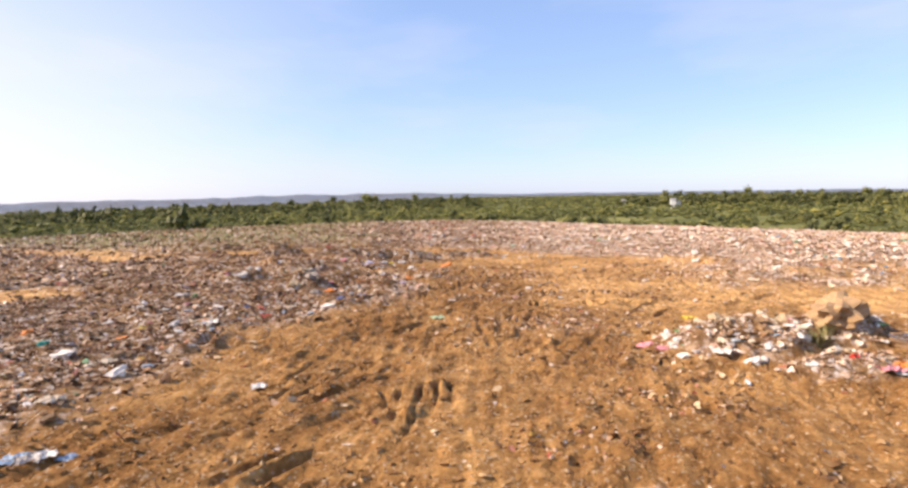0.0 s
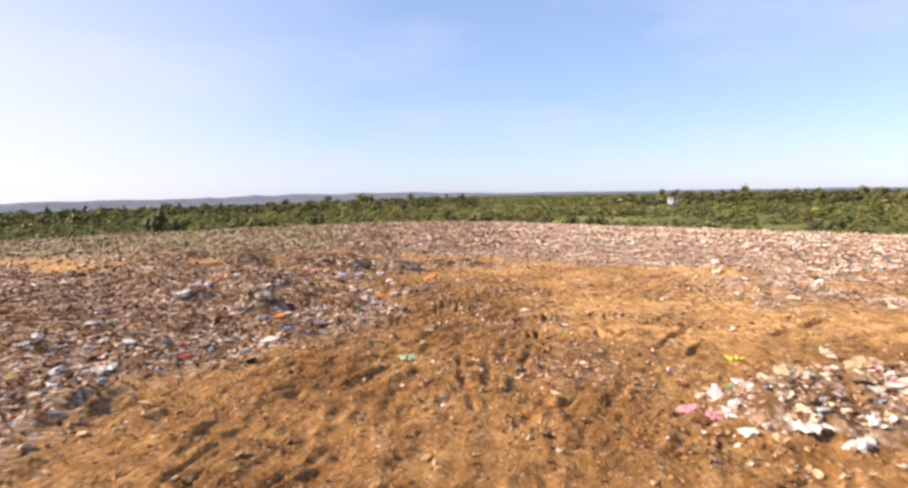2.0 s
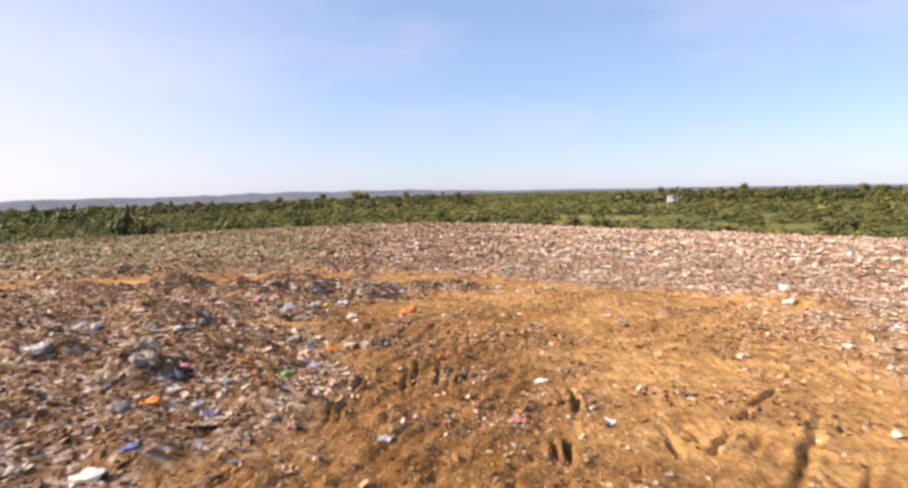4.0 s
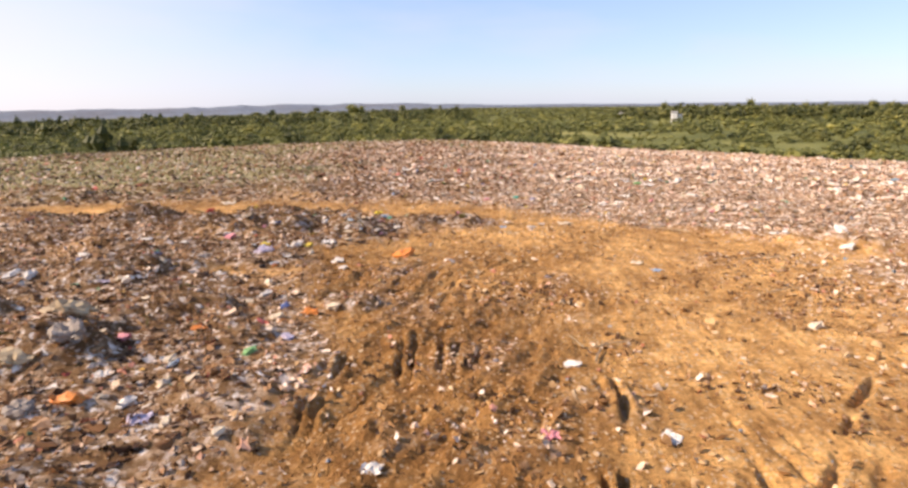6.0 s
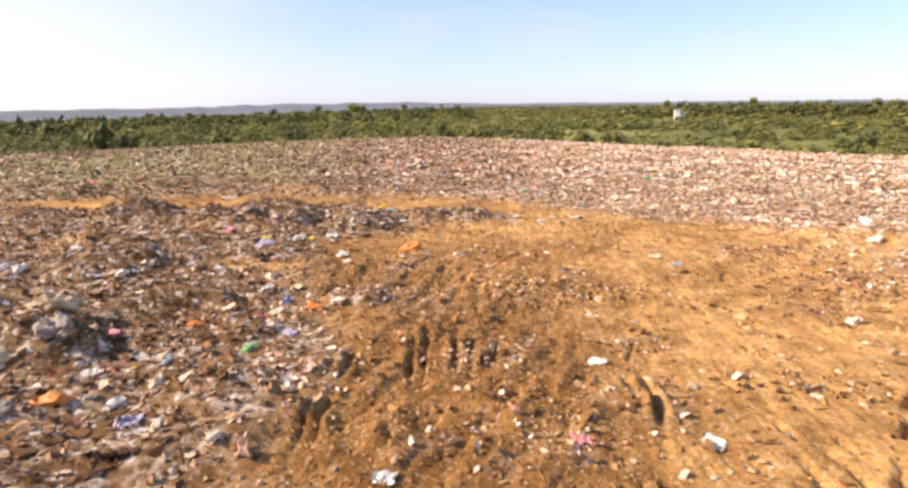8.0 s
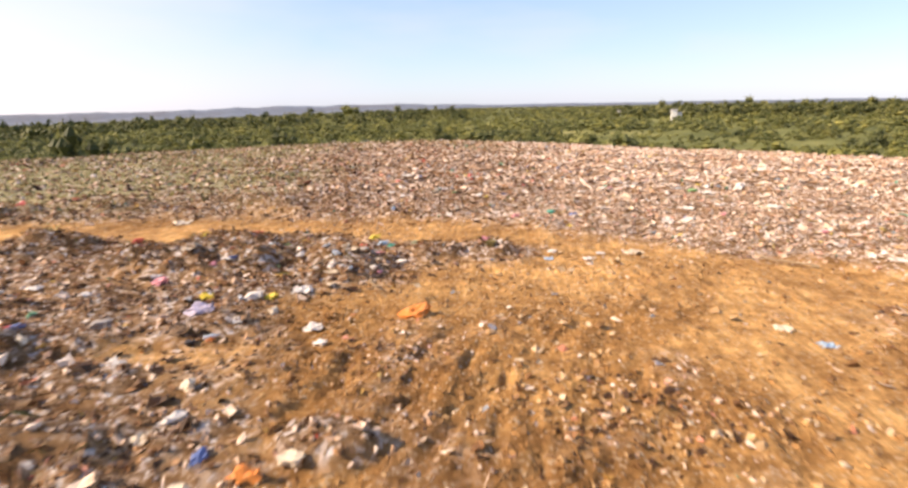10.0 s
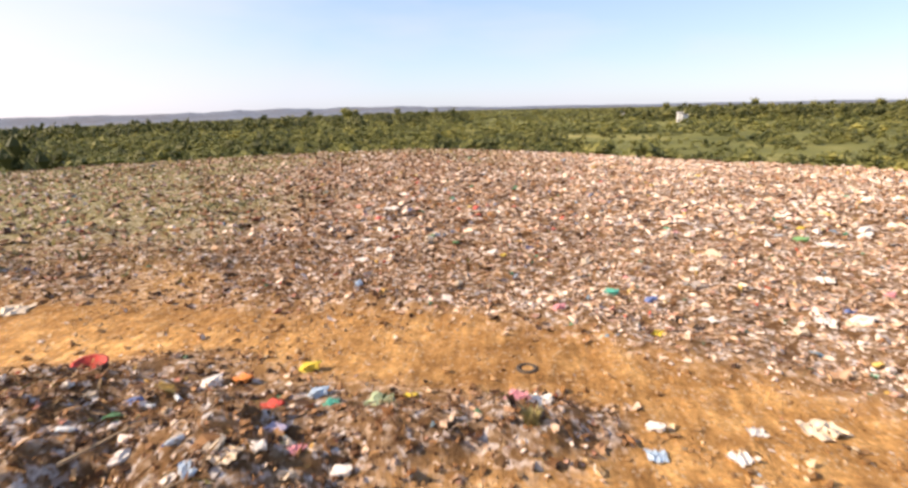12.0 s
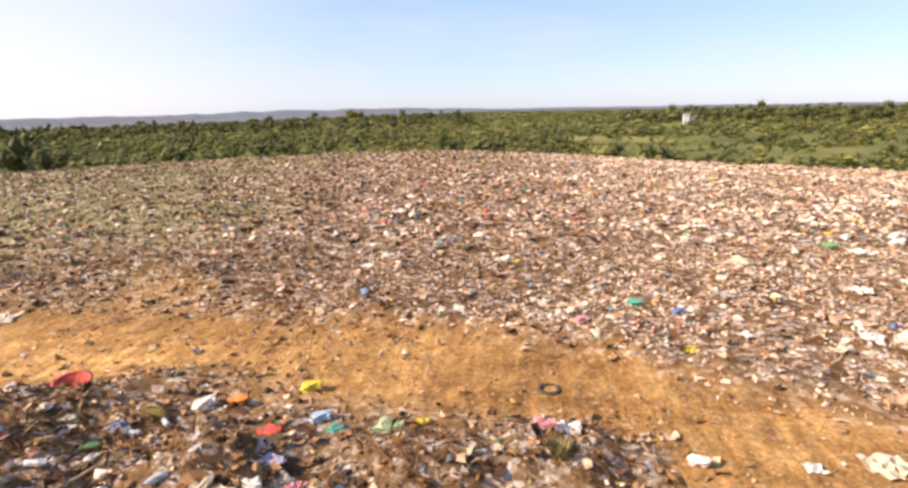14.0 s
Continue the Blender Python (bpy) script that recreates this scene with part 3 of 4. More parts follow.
def on_heaps(x, y):
    k = 0.05 * np.ones_like(x)
    for cx, cy, rx, ry, h, turn in HEAPS:
        k = np.maximum(k, step(1.2, 0.5, np.hypot((x - cx) / rx, (y - cy) / ry)) * min(0.8, h * 1.1))
    return k


p = sown(210000, -29, 14, 9, 47, lambda x, y: on_heaps(x, y) * lit(x, y), rng)
straw = scatter(p, np.clip(rng.lognormal(-1.65, 0.4, len(p)), 0.08, 0.5), STRIP, STRIP_T, ((0.6, 1.3), (1, 0.7, 1.2)), 0.5, 0.035, rng, 0.3)
tagged(new("rotting_straw", mesh_of("rotting_straw", *straw, STRAW)), "dark rotting straw and stalks on the heaps", "straw", kind="stuff")

# debris lying in patches on the bare earth, and straw trodden into it
PATCHES = [(1.4, 27.8, 1.9, 1.7), (2.9, 24.3, 0.9, 0.7), (5.6, 22.9, 1.6, 0.8), (0.6, 21.3, 1.2, 0.9), (2.4, 7.0, 1.6, 0.8), (10.2, 28.2, 3.0, 2.2), (5.2, 12.0, 1.4, 1.8),
           (4.6, 9.2, 2.2, 1.0), (-0.4, 23.4, 1.4, 1.0), (1.6, 16.6, 1.8, 1.2), (8.8, 31.2, 2.4, 1.4), (-3.2, 29.6, 1.2, 1.0), (7.4, 21.4, 1.4, 0.7), (-3.6, 34.6, 1.0, 1.6)]


def patchy(x, y):
    k = 0.008 * np.ones_like(x)
    for cx, cy, rx, ry in PATCHES:
        k = np.maximum(k, step(1.2, 0.3, np.hypot((x - cx) / rx, (y - cy) / ry) + fbm(x, y, 0.8, 3, 131) * 0.7))
    return k


p = sown(42000, -9, 14, 3, 38, lambda x, y: patchy(x, y) * (1 - lit(x, y)), rng)
half = len(p) // 2
debris = joined([scatter(p[:half], np.clip(rng.lognormal(-2.6, 0.45, half), 0.03, 0.22), SHEET, SHEET_T, ((0.5, 1.3), (1, 0.7, 0.9)), 0.4, 0.16, rng),
                 scatter(p[half:], np.clip(rng.lognormal(-2.6, 0.45, len(p) - half), 0.03, 0.2), LUMP, LUMP_T, ((0.5, 1.3), (1, 0.8, 0.7)), 0.4, 0.12, rng)])
tagged(new("trodden_debris", mesh_of("trodden_debris", *debris, MIXED)), "brown trodden debris in patches on the earth", "litter", kind="stuff")
p = sown(30000, -9, 14, 3, 38, lambda x, y: (1 - lit(x, y)) * (0.15 + 0.85 * covers(x, y)[3]) * 0.8, rng)
fibres = scatter(p, np.clip(rng.lognormal(-1.7, 0.4, len(p)), 0.06, 0.4), STRIP, STRIP_T, ((0.6, 1.3), (1, 0.55, 0.6)), 0.2, 0.03, rng, 0.05)
tagged(new("trodden_straw", mesh_of("trodden_straw", *fibres, CLODS)), "dry straw trodden into the brown earth", "straw", kind="stuff")

p = sown(46000, -85, 20, 40, 108, lambda x, y: covers(x, y)[1] * (1 - covers(x, y)[2]), rng)
blades = np.array([(-0.25, 0, 0), (0.25, 0.05, 0), (-0.35, 0.1, 0.9), (0.05, 0.25, 0), (0.1, -0.25, 0), (0.45, -0.1, 0.8)], float)
tufts = scatter(p, np.clip(rng.lognormal(-1.75, 0.4, len(p)), 0.08, 0.35), blades, np.array([(0, 1, 2), (3, 4, 5)]), ((0.6, 1.4), (1, 1, 0.9)), 0.2, 0.1, rng, 0)
tagged(new("grass", mesh_of("grass", *tufts, TUFT)), "thin green grass growing over old litter", "grass", kind="stuff")


# ---- woods beyond the tip ----
def crown_shape(rng, blobs, leaves, leaf):
    """A crown one unit wide and high: small ragged inner clumps under many loose leaf sprays."""
    out, centres = [], []
    for k in range(blobs):
        a, r = rng.uniform(0, 2 * np.pi), 0.38 * math.sqrt(rng.uniform())
        c, s = np.array([r * np.cos(a), r * np.sin(a), rng.uniform(0.25, 0.86 - 0.8 * r)]), rng.uniform(0.12, 0.2)
        centres.append((c, s))
        out.append((LUMP * 2 * rng.uniform(0.8, 1.12, (6, 1)) * s * (1, 1, 0.8) + c, LUMP_T))
    for k in range(leaves):
        c, s = centres[k % blobs]
        d = rng.normal(0, 1, 3)
        d = d / np.linalg.norm(d) * (1, 1, 0.85)
        at = c + d * s * rng.uniform(0.8, 1.5)
        out.append((at + rng.normal(0, leaf, (3, 3)), np.array([(0, 1, 2)])))
    return joined(out)


wood_rng = np.random.default_rng(411)
near_shapes = [crown_shape(wood_rng, 18, 520, 0.026) for _ in range(6)]
mid_shapes = [crown_shape(wood_rng, 9, 84, 0.042) for _ in range(6)]
far_shapes = [crown_shape(wood_rng, 5, 22, 0.055) for _ in range(5)]
near_meshes = [mesh_of("crown", v, f, LEAF_DARK if k == 5 else LEAF) for k, (v, f) in enumerate(near_shapes)]


def tree_thing(k):
    """A scrub tree one unit high on a forked, tapered trunk."""
    root = new("scrub_tree")
    rng_t = random.Random(k)
    bm = bmesh.new()
    for limb in range(4):
        a = limb * 1.7 + k
        top = Vector((0.22 * math.cos(a), 0.22 * math.sin(a), 0.6)) if limb else Vector((0.02, 0.0, 0.62))
        foot = Vector((0, 0, 0.18)) if limb else Vector((0, 0, -0.06))
        wide, thin = (0.016, 0.006) if limb else (0.034, 0.012)
        rings = []
        for h in range(4):
            t = h / 3
            c = foot.lerp(top, t) + Vector((rng_t.uniform(-1, 1), rng_t.uniform(-1, 1), 0)) * 0.012
            rings.append([bm.verts.new(c + Vector((math.cos(i * 1.2566), math.sin(i * 1.2566), 0)) * (wide + (thin - wide) * t)) for i in range(5)])
        for p, q in zip(rings, rings[1:]):
            for i in range(5):
                bm.faces.new((p[i], p[(i + 1) % 5], q[(i + 1) % 5], q[i]))
    part("trunk", bm, BARK, root)
    crown = new("crown", near_meshes[k])
    crown.parent = root
    word = "dark round-crowned tree standing in the green scrub" if k == 5 else "olive-green bushy scrub tree beyond the rubbish tip"
    return tagged(root, word, "tree", "scrub trees beyond the tip")


def ground_at(x, y):
    return float(height(np.array([x]), np.array([y]))[0])


tree_kinds = [tree_thing(k) for k in range(6)]
spots = []
while len(spots) < 235:
    az, r = wood_rng.uniform(-0.82, 0.76), wood_rng.uniform(50, 190)
    spots.append((r * math.sin(az) - 2, 20 + r * math.cos(az)))
    d = poly_dist(np.array([spots[-1][0]]), np.array([spots[-1][1]]), PLATEAU)[0]
    open_field = fbm(np.array([spots[-1][0]]), np.array([spots[-1][1]]), 45, 2, 121)[0] > -0.08 and spots[-1][0] > 25
    if not 9 < d < 75 or (open_field and wood_rng.uniform() < 0.8):
        spots.pop()
spots[0] = (-55.0, 171.0)
first = set()
for n, (x, y) in enumerate(spots):
    k = 5 if n == 0 or n % 19 == 0 else n % 5
    s = 6.5 if n == 0 else float(np.clip(wood_rng.lognormal(math.log(3.3), 0.22), 2.2, 5.0))
    m = pose(x, y, ground_at(x, y), 0, 0, wood_rng.uniform(0, 360))
    wide = s * wood_rng.uniform(1.0, 1.35)
    ob = tree_kinds[k] if k not in first else copy_thing(tree_kinds[k], m)
    first.add(k)
    ob.matrix_basis = m @ Matrix.Diagonal((wide, wide, s, 1))


def woods(name, label, count, r0, r1, shapes, tall, wide, material, seed, openness, az0=-0.84, az1=0.78):
    rng = np.random.default_rng(seed)
    r, az = np.exp(rng.uniform(np.log(r0), np.log(r1), count)), rng.uniform(az0, az1, count)
    x, y = r * np.sin(az) - 2, 20 + r * np.cos(az)
    field = (fbm(x, y, 45, 2, 121) > -0.08) & (x > 25) & (r < 420)
    keep = (poly_dist(x, y, PLATEAU) > 8) & ~(field & (rng.uniform(0, 1, count) < openness))
    keep &= np.hypot((x - 113) / 9, (y - 404) / 22) > 1
    x, y, r = x[keep], y[keep], r[keep]
    z = height(x, y)
    pieces, n = [], len(x)
    grow = np.clip(r / 420, 1, 3.2)
    hgt, wid = np.clip(rng.lognormal(np.log(tall), 0.26, n), tall * 0.5, tall * 1.9), rng.uniform(*wide, n) * grow
    turn, kind = rng.uniform(0, 2 * np.pi, n), rng.integers(0, len(shapes), n)
    for k, (v, f) in enumerate(shapes):
        i = np.flatnonzero(kind == k)
        c, s = np.cos(turn[i])[:, None], np.sin(turn[i])[:, None]
        px = (v[None, :, 0] * c - v[None, :, 1] * s) * wid[i, None] + x[i, None]
        py = (v[None, :, 0] * s + v[None, :, 1] * c) * wid[i, None] + y[i, None]
        pz = v[None, :, 2] * hgt[i, None] + z[i, None] - 0.12 * hgt[i, None]
        pieces.append((np.stack([px, py, pz], -1).reshape(-1, 3), (f[None] + (np.arange(len(i)) * len(v))[:, None, None]).reshape(-1, 3)))
    return tagged(new(name, mesh_of(name, *joined(pieces), material)), label, "woods", kind="stuff")


woods("scrub", "low olive-green scrub covering the plain", 3300, 62, 330, mid_shapes, 3.0, (3.0, 5.5), LEAF, 421, 0.88)
woods("far_woods", "distant green woods reaching the horizon", 4600, 260, 2600, far_shapes, 4.3, (6, 11), LEAF, 422, 0.5)
woods("dark_trees", "darker tree crowns scattered in the woods", 620, 75, 1500, mid_shapes, 5.0, (4, 7), LEAF_DARK, 423, 0.8)
woods("treeline", "uneven tree tops along the skyline", 360, 460, 700, mid_shapes, 11.5, (6, 13), LEAF_DARK, 425, 0.0, 0.20, 0.8)
woods("skyline_trees", "ragged dark tree tops along the far woods", 300, 380, 900, mid_shapes, 10.0, (5, 13), LEAF_DARK, 426, 0.0, -0.84, -0.05)
woods("undergrowth", "dry bushes and shrubs between the trees", 1250, 60, 260, mid_shapes, 1.8, (1.6, 3.4), LEAF, 424, 0.3)


def lone_tree(x, y, tall, wide, k, label):
    ob = copy_thing(tree_kinds[k], pose(x, y, ground_at(x, y), 0, 0, 40 * k))
    ob.matrix_basis = pose(x, y, ground_at(x, y), 0, 0, 40 * k) @ Matrix.Diagonal((wide, wide, tall, 1))
    return tagged(ob, label, "tree", "tall trees on the skyline")


lone_tree(-226, 900, 23, 34, 2, "broad tall tree rising over the distant woods")
for az, r, tall, wide in ((0.655, 420, 11, 4), (0.70, 400, 12, 3.5), (0.57, 470, 10.5, 6), (-0.62, 620, 11, 6), (-0.50, 700, 12, 9), (0.63, 430, 10.5, 3.5), (-0.40, 760, 11, 14)):
    lone_tree(r * math.sin(az), r * math.cos(az), tall, wide, int(r) % 5, "slender tree standing above the scrub line")

# low hills on the horizon; distance haze is painted into their blue-grey base colour
HILL = plain("haze_painted_hills", (0.155, 0.185, 0.235), 1.0, 0.25, 0.004)
for name, r, top, az0, az1, seed in (("hill_range_1", 4100, 74, -0.95, 0.10, 5), ("hill_range_2", 3500, 20, -0.9, 0.9, 9)):
    az = np.linspace(az0, az1, 160)
    crest = top * (0.45 + 0.55 * (0.5 + 0.5 * fbm(az * 14, az * 0, 1.0, 4, seed))) * step(az1, az1 - 0.35, az) * step(az0, az0 + 0.1, az)
    rows = [np.stack([(r + d) * np.sin(az), (r + d) * np.cos(az), h * crest - 4 - 0.021 * np.clip(-(r + d) * np.sin(az) - 120, 0, 2500)], -1) for d, h in ((-320, 0.0), (-150, 0.55), (0, 1.0), (180, 0.5), (330, -0.2))]
    v = np.concatenate(rows)
    b0 = (np.arange(4)[:, None] * 160 + np.arange(159)[None]).ravel()
    t = np.concatenate([np.stack([b0, b0 + 1, b0 + 161], -1), np.stack([b0, b0 + 161, b0 + 160], -1)])
    tagged(new(name, mesh_of(name, v, t, HILL, True)), "low hills on the horizon with blue-grey haze painted in", "hills", kind="structure")


# ---- buildings in the distance ----
WALL_WHITE, ROOF_GREY, GLASS_DARK = plain("whitewash", (0.80, 0.79, 0.77), 0.8, 0.12, 0.8), plain("grey_sheeting", (0.42, 0.40, 0.38), 0.6, 0.3, 0.8), plain("dark_pane", (0.04, 0.045, 0.05), 0.2, 0.1, 1)


def block(sx, sy, sz, at=(0, 0, 0), bevel=0.0):
    bm = bmesh.new()
    bmesh.ops.create_cube(bm, size=1)
    for v in bm.verts:
        v.co = Vector((v.co.x * sx + at[0], v.co.y * sy + at[1], (v.co.z + 0.5) * sz + at[2]))
    if bevel:
        bmesh.ops.bevel(bm, geom=bm.edges[:], offset=bevel, segments=1, affect="EDGES")
    return bm


def gable(sx, sy, rise, z, eave=0.5):
    bm = bmesh.new()
    x, y = sx / 2 + eave, sy / 2 + eave
    low = [bm.verts.new(p) for p in ((-x, -y, z), (x, -y, z), (x, y, z), (-x, y, z))]
    top = [bm.verts.new(p) for p in ((-x, 0, z + rise), (x, 0, z + rise))]
    for f in ((low[0], low[1], top[1], top[0]), (low[2], low[3], top[0], top[1]), (low[1], low[2], top[1]), (low[3], low[0], top[0]), (low[3], low[2], low[1], low[0])):
        bm.faces.new(f)
    return bm


def white_building(x, y, sx, sy, sz, turn, label, rise=2.2):
    root = new("house")
    root.matrix_basis = pose(x, y, ground_at(x, y) - 0.2, 0, 0, turn)
    part("wall", block(sx, sy, sz, bevel=0.05), WALL_WHITE, root, smooth=False)
    part("roof", gable(sx, sy, rise, sz), ROOF_GREY, root, "grey sheet roof", smooth=False)
    count = max(2, int(sx / 3))
    for storey in range(max(1, int(sz / 3.4))):
        for i in range(count):
            cx = (i + 0.5) / count * sx - sx / 2
            w = part("window", block(1.3, 0.16, 1.5, (cx, -sy / 2 - 0.02, 1.0 + 3.2 * storey)), WALL_WHITE, root, smooth=False)
            part("pane", block(1.05, 0.06, 1.25, (cx, -sy / 2 - 0.1, 1.12 + 3.2 * storey)), GLASS_DARK, w, "dark window pane", smooth=False)
    return tagged(root, label, "house")


white_building(115, 416, 3.4, 3.4, 6.6, -8, "white two-storey house rising above the woods", 0.7)
white_building(119, 417, 2.6, 2.6, 5.0, -8, "small white outbuilding beside the taller house", 0.6)
white_building(108, 560, 3, 3, 3.6, 6, "small pale hut among distant trees", 1.2)


# ---- single pieces of rubbish ----
COLOURS = {"white": (0.86, 0.80, 0.72), "cream": (0.76, 0.63, 0.46), "pink": (0.75, 0.30, 0.34), "orange": (0.78, 0.26, 0.05), "green": (0.20, 0.44, 0.17),
           "teal": (0.06, 0.42, 0.32), "red": (0.66, 0.07, 0.05), "yellow": (0.82, 0.62, 0.06), "blue": (0.14, 0.21, 0.45), "pale blue": (0.42, 0.56, 0.70),
           "pale green": (0.40, 0.50, 0.30), "lilac": (0.52, 0.47, 0.60), "grey": (0.42, 0.37, 0.33), "brown": (0.30, 0.18, 0.09), "black": (0.035, 0.035, 0.04)}
FILM = {c: plain(c.replace(" ", "_") + "_film", v, 0.5, 0.42, 6) for c, v in COLOURS.items()}
MATTED = plain("matted_cloth", (0.48, 0.31, 0.165), 0.95, 0.35, 5)
CARD = plain("soaked_cardboard", (0.44, 0.29, 0.155), 0.9, 0.35, 3)
WEAVE = plain("woven_plastic", (0.54, 0.42, 0.27), 0.75, 0.35, 3)
WEAVE_GREY = plain("grey_woven_plastic", (0.34, 0.29, 0.25), 0.75, 0.35, 3)
RUBBER = plain("worn_rubber", (0.075, 0.062, 0.05), 0.9, 0.5, 6)
BOTTLE = plain("clouded_plastic", (0.62, 0.68, 0.70), 0.25, 0.2, 6)
WOOD = plain("bare_wood", (0.42, 0.31, 0.19), 0.85, 0.4, 4)


def crumple(bm, seed, amount, scale):
    for v in bm.verts:
        p = v.co * scale + Vector((seed * 3.7, seed * 1.3, 0))
        k = noise.noise(p) * 0.6 + noise.noise(p * 2.3) * 0.45 + abs(noise.noise(p * 4.1)) * 0.3
        v.co += v.co.normalized() * k * amount


def bag(colour, seed):
    """A tied, crumpled plastic bag about one unit wide."""
    bm = bmesh.new()
    bmesh.ops.create_icosphere(bm, subdivisions=2, radius=0.5)
    crumple(bm, seed, 0.7, 2.2)
    r = random.Random(seed * 11)
    for v in bm.verts:
        v.co *= r.uniform(0.82, 1.15)
        v.co = Vector((v.co.x * 1.05, v.co.y * 0.75, max(v.co.z * 0.5 + 0.14 + 0.1 * v.co.x, -0.06)))
    me = bpy.data.meshes.new("plastic_bag")
    for f in bm.faces:
        f.smooth = False
    bm.to_mesh(me)
    bm.free()
    me.materials.append(FILM[colour])
    ob = new("plastic_bag", me)
    bm = bmesh.new()
    ring = 7
    low = [bm.verts.new((0.38 + 0.03 * math.cos(i * 0.9), 0.05 * math.sin(i * 0.9), 0.3 + 0.05 * math.cos(i * 0.9))) for i in range(ring)]
    top = [bm.verts.new((0.56 + 0.05 * math.sin(i * 2.1), 0.17 * math.sin(i * 0.9), 0.34 + 0.13 * math.cos(i * 0.9))) for i in range(ring)]
    for i in range(ring):
        bm.faces.new((low[i], low[(i + 1) % ring], top[(i + 1) % ring], top[i]))
    part("neck", bm, FILM[colour], ob, smooth=False)
    return tagged(ob, f"crumpled {colour} plastic bag lying among the litter", "plastic bag", "plastic bags on the tip")


def film_sheet(colour, seed):
    """A crumpled flat scrap of plastic film about one unit wide."""
    bm = bmesh.new()
    bmesh.ops.create_grid(bm, x_segments=9, y_segments=7, size=0.5)
    for v in bm.verts:
        p = Vector((v.co.x * 3.1 + seed * 2.3, v.co.y * 3.1, seed))
        v.co += Vector((noise.noise(p) * 0.16, noise.noise(p + Vector((9, 0, 0))) * 0.16, 0.12 + noise.noise(p * 1.6) * 0.17 + abs(noise.noise(p * 3.1)) * 0.1))
    bmesh.ops.solidify(bm, geom=bm.faces[:], thickness=0.012)
    me = bpy.data.meshes.new("plastic_sheet")
    bm.to_mesh(me)
    bm.free()
    me.materials.append(FILM[colour])
    return tagged(new("plastic_sheet", me), f"torn {colour} plastic sheet crumpled on the ground", "plastic sheet", "torn sheets on the tip")


def card_sheet(seed):
    root = new("cardboard_sheet")
    for name, x, tilt in (("panel", 0.0, 4), ("flap", 0.52, -28)):
        bm = block(0.6 if name == "panel" else 0.36, 0.5, 0.02)
        bmesh.ops.subdivide_edges(bm, edges=bm.edges[:], cuts=3, use_grid_fill=True)
        for v in bm.verts:
            v.co.z += noise.noise(Vector((v.co.x * 3 + seed * 2, v.co.y * 3, seed))) * 0.07
        bmesh.ops.transform(bm, matrix=pose(x * 0.85, 0, 0.05, 0, tilt, 0), verts=bm.verts[:])
        part(name, bm, CARD, root, smooth=False)
    return tagged(root, "soggy brown cardboard sheet with a bent flap", "cardboard", "cardboard on the tip")


def sack(material, seed, word):
    """A slumped woven sack about one unit long."""
    bm = bmesh.new()
    bmesh.ops.create_icosphere(bm, subdivisions=3, radius=0.5)
    for v in bm.verts:
        x = v.co.x
        pinch = 1 - 0.5 * step(0.28, 0.5, np.array(x)).item()
        v.co = Vector((x * 1.05, v.co.y * 0.62 * pinch, v.co.z * 0.42 * pinch + 0.14))
    crumple(bm, seed, 0.34, 3.4)
    for v in bm.verts:
        v.co.z = max(v.co.z, -0.03)
    me = bpy.data.meshes.new("woven_sack")
    bm.to_mesh(me)
    bm.free()
    me.materials.append(material)
    ob = new("woven_sack", me)
    bm = bmesh.new()
    a = [bm.verts.new((0.5, 0.05 * math.sin(i * 1.05), 0.14 + 0.05 * math.cos(i * 1.05))) for i in range(6)]
    b = [bm.verts.new((0.68 + 0.03 * math.sin(i * 2.2), 0.16 * math.sin(i * 1.05), 0.13 + 0.09 * math.cos(i * 1.05))) for i in range(6)]
    for i in range(6):
        bm.faces.new((a[i], a[(i + 1) % 6], b[(i + 1) % 6], b[i]))
    part("tied_end", bm, material, ob, smooth=False)
    return tagged(ob, f"slumped {word} woven sack on the rubbish heap", "sack", "sacks on the heaps")


def lathe(profile, sides=12):
    bm = bmesh.new()
    rings = [[bm.verts.new((r * math.cos(i * 2 * math.pi / sides), r * math.sin(i * 2 * math.pi / sides), z)) for i in range(sides)] for r, z in profile]
    for p, q in zip(rings, rings[1:]):
        for i in range(sides):
            bm.faces.new((p[i], p[(i + 1) % sides], q[(i + 1) % sides], q[i]))
    return bm


def bottle():
    root = new("plastic_bottle")
    for name, prof, mat in (("body", [(0.001, 0), (0.13, 0.01), (0.15, 0.05), (0.14, 0.3), (0.15, 0.55), (0.14, 0.68), (0.05, 0.88), (0.045, 0.93)], BOTTLE),
                            ("cap", [(0.058, 0.92), (0.058, 1.0), (0.001, 1.0)], FILM["blue"])):
        bm = lathe(prof)
        bmesh.ops.transform(bm, matrix=pose(-0.5, 0, 0.14, 0, 90, 0), verts=bm.verts[:])
        part(name, bm, mat, root, "blue cap" if name == "cap" else "")
    return tagged(root, "empty clear plastic bottle lying on its side", "bottle", "bottles on the tip")


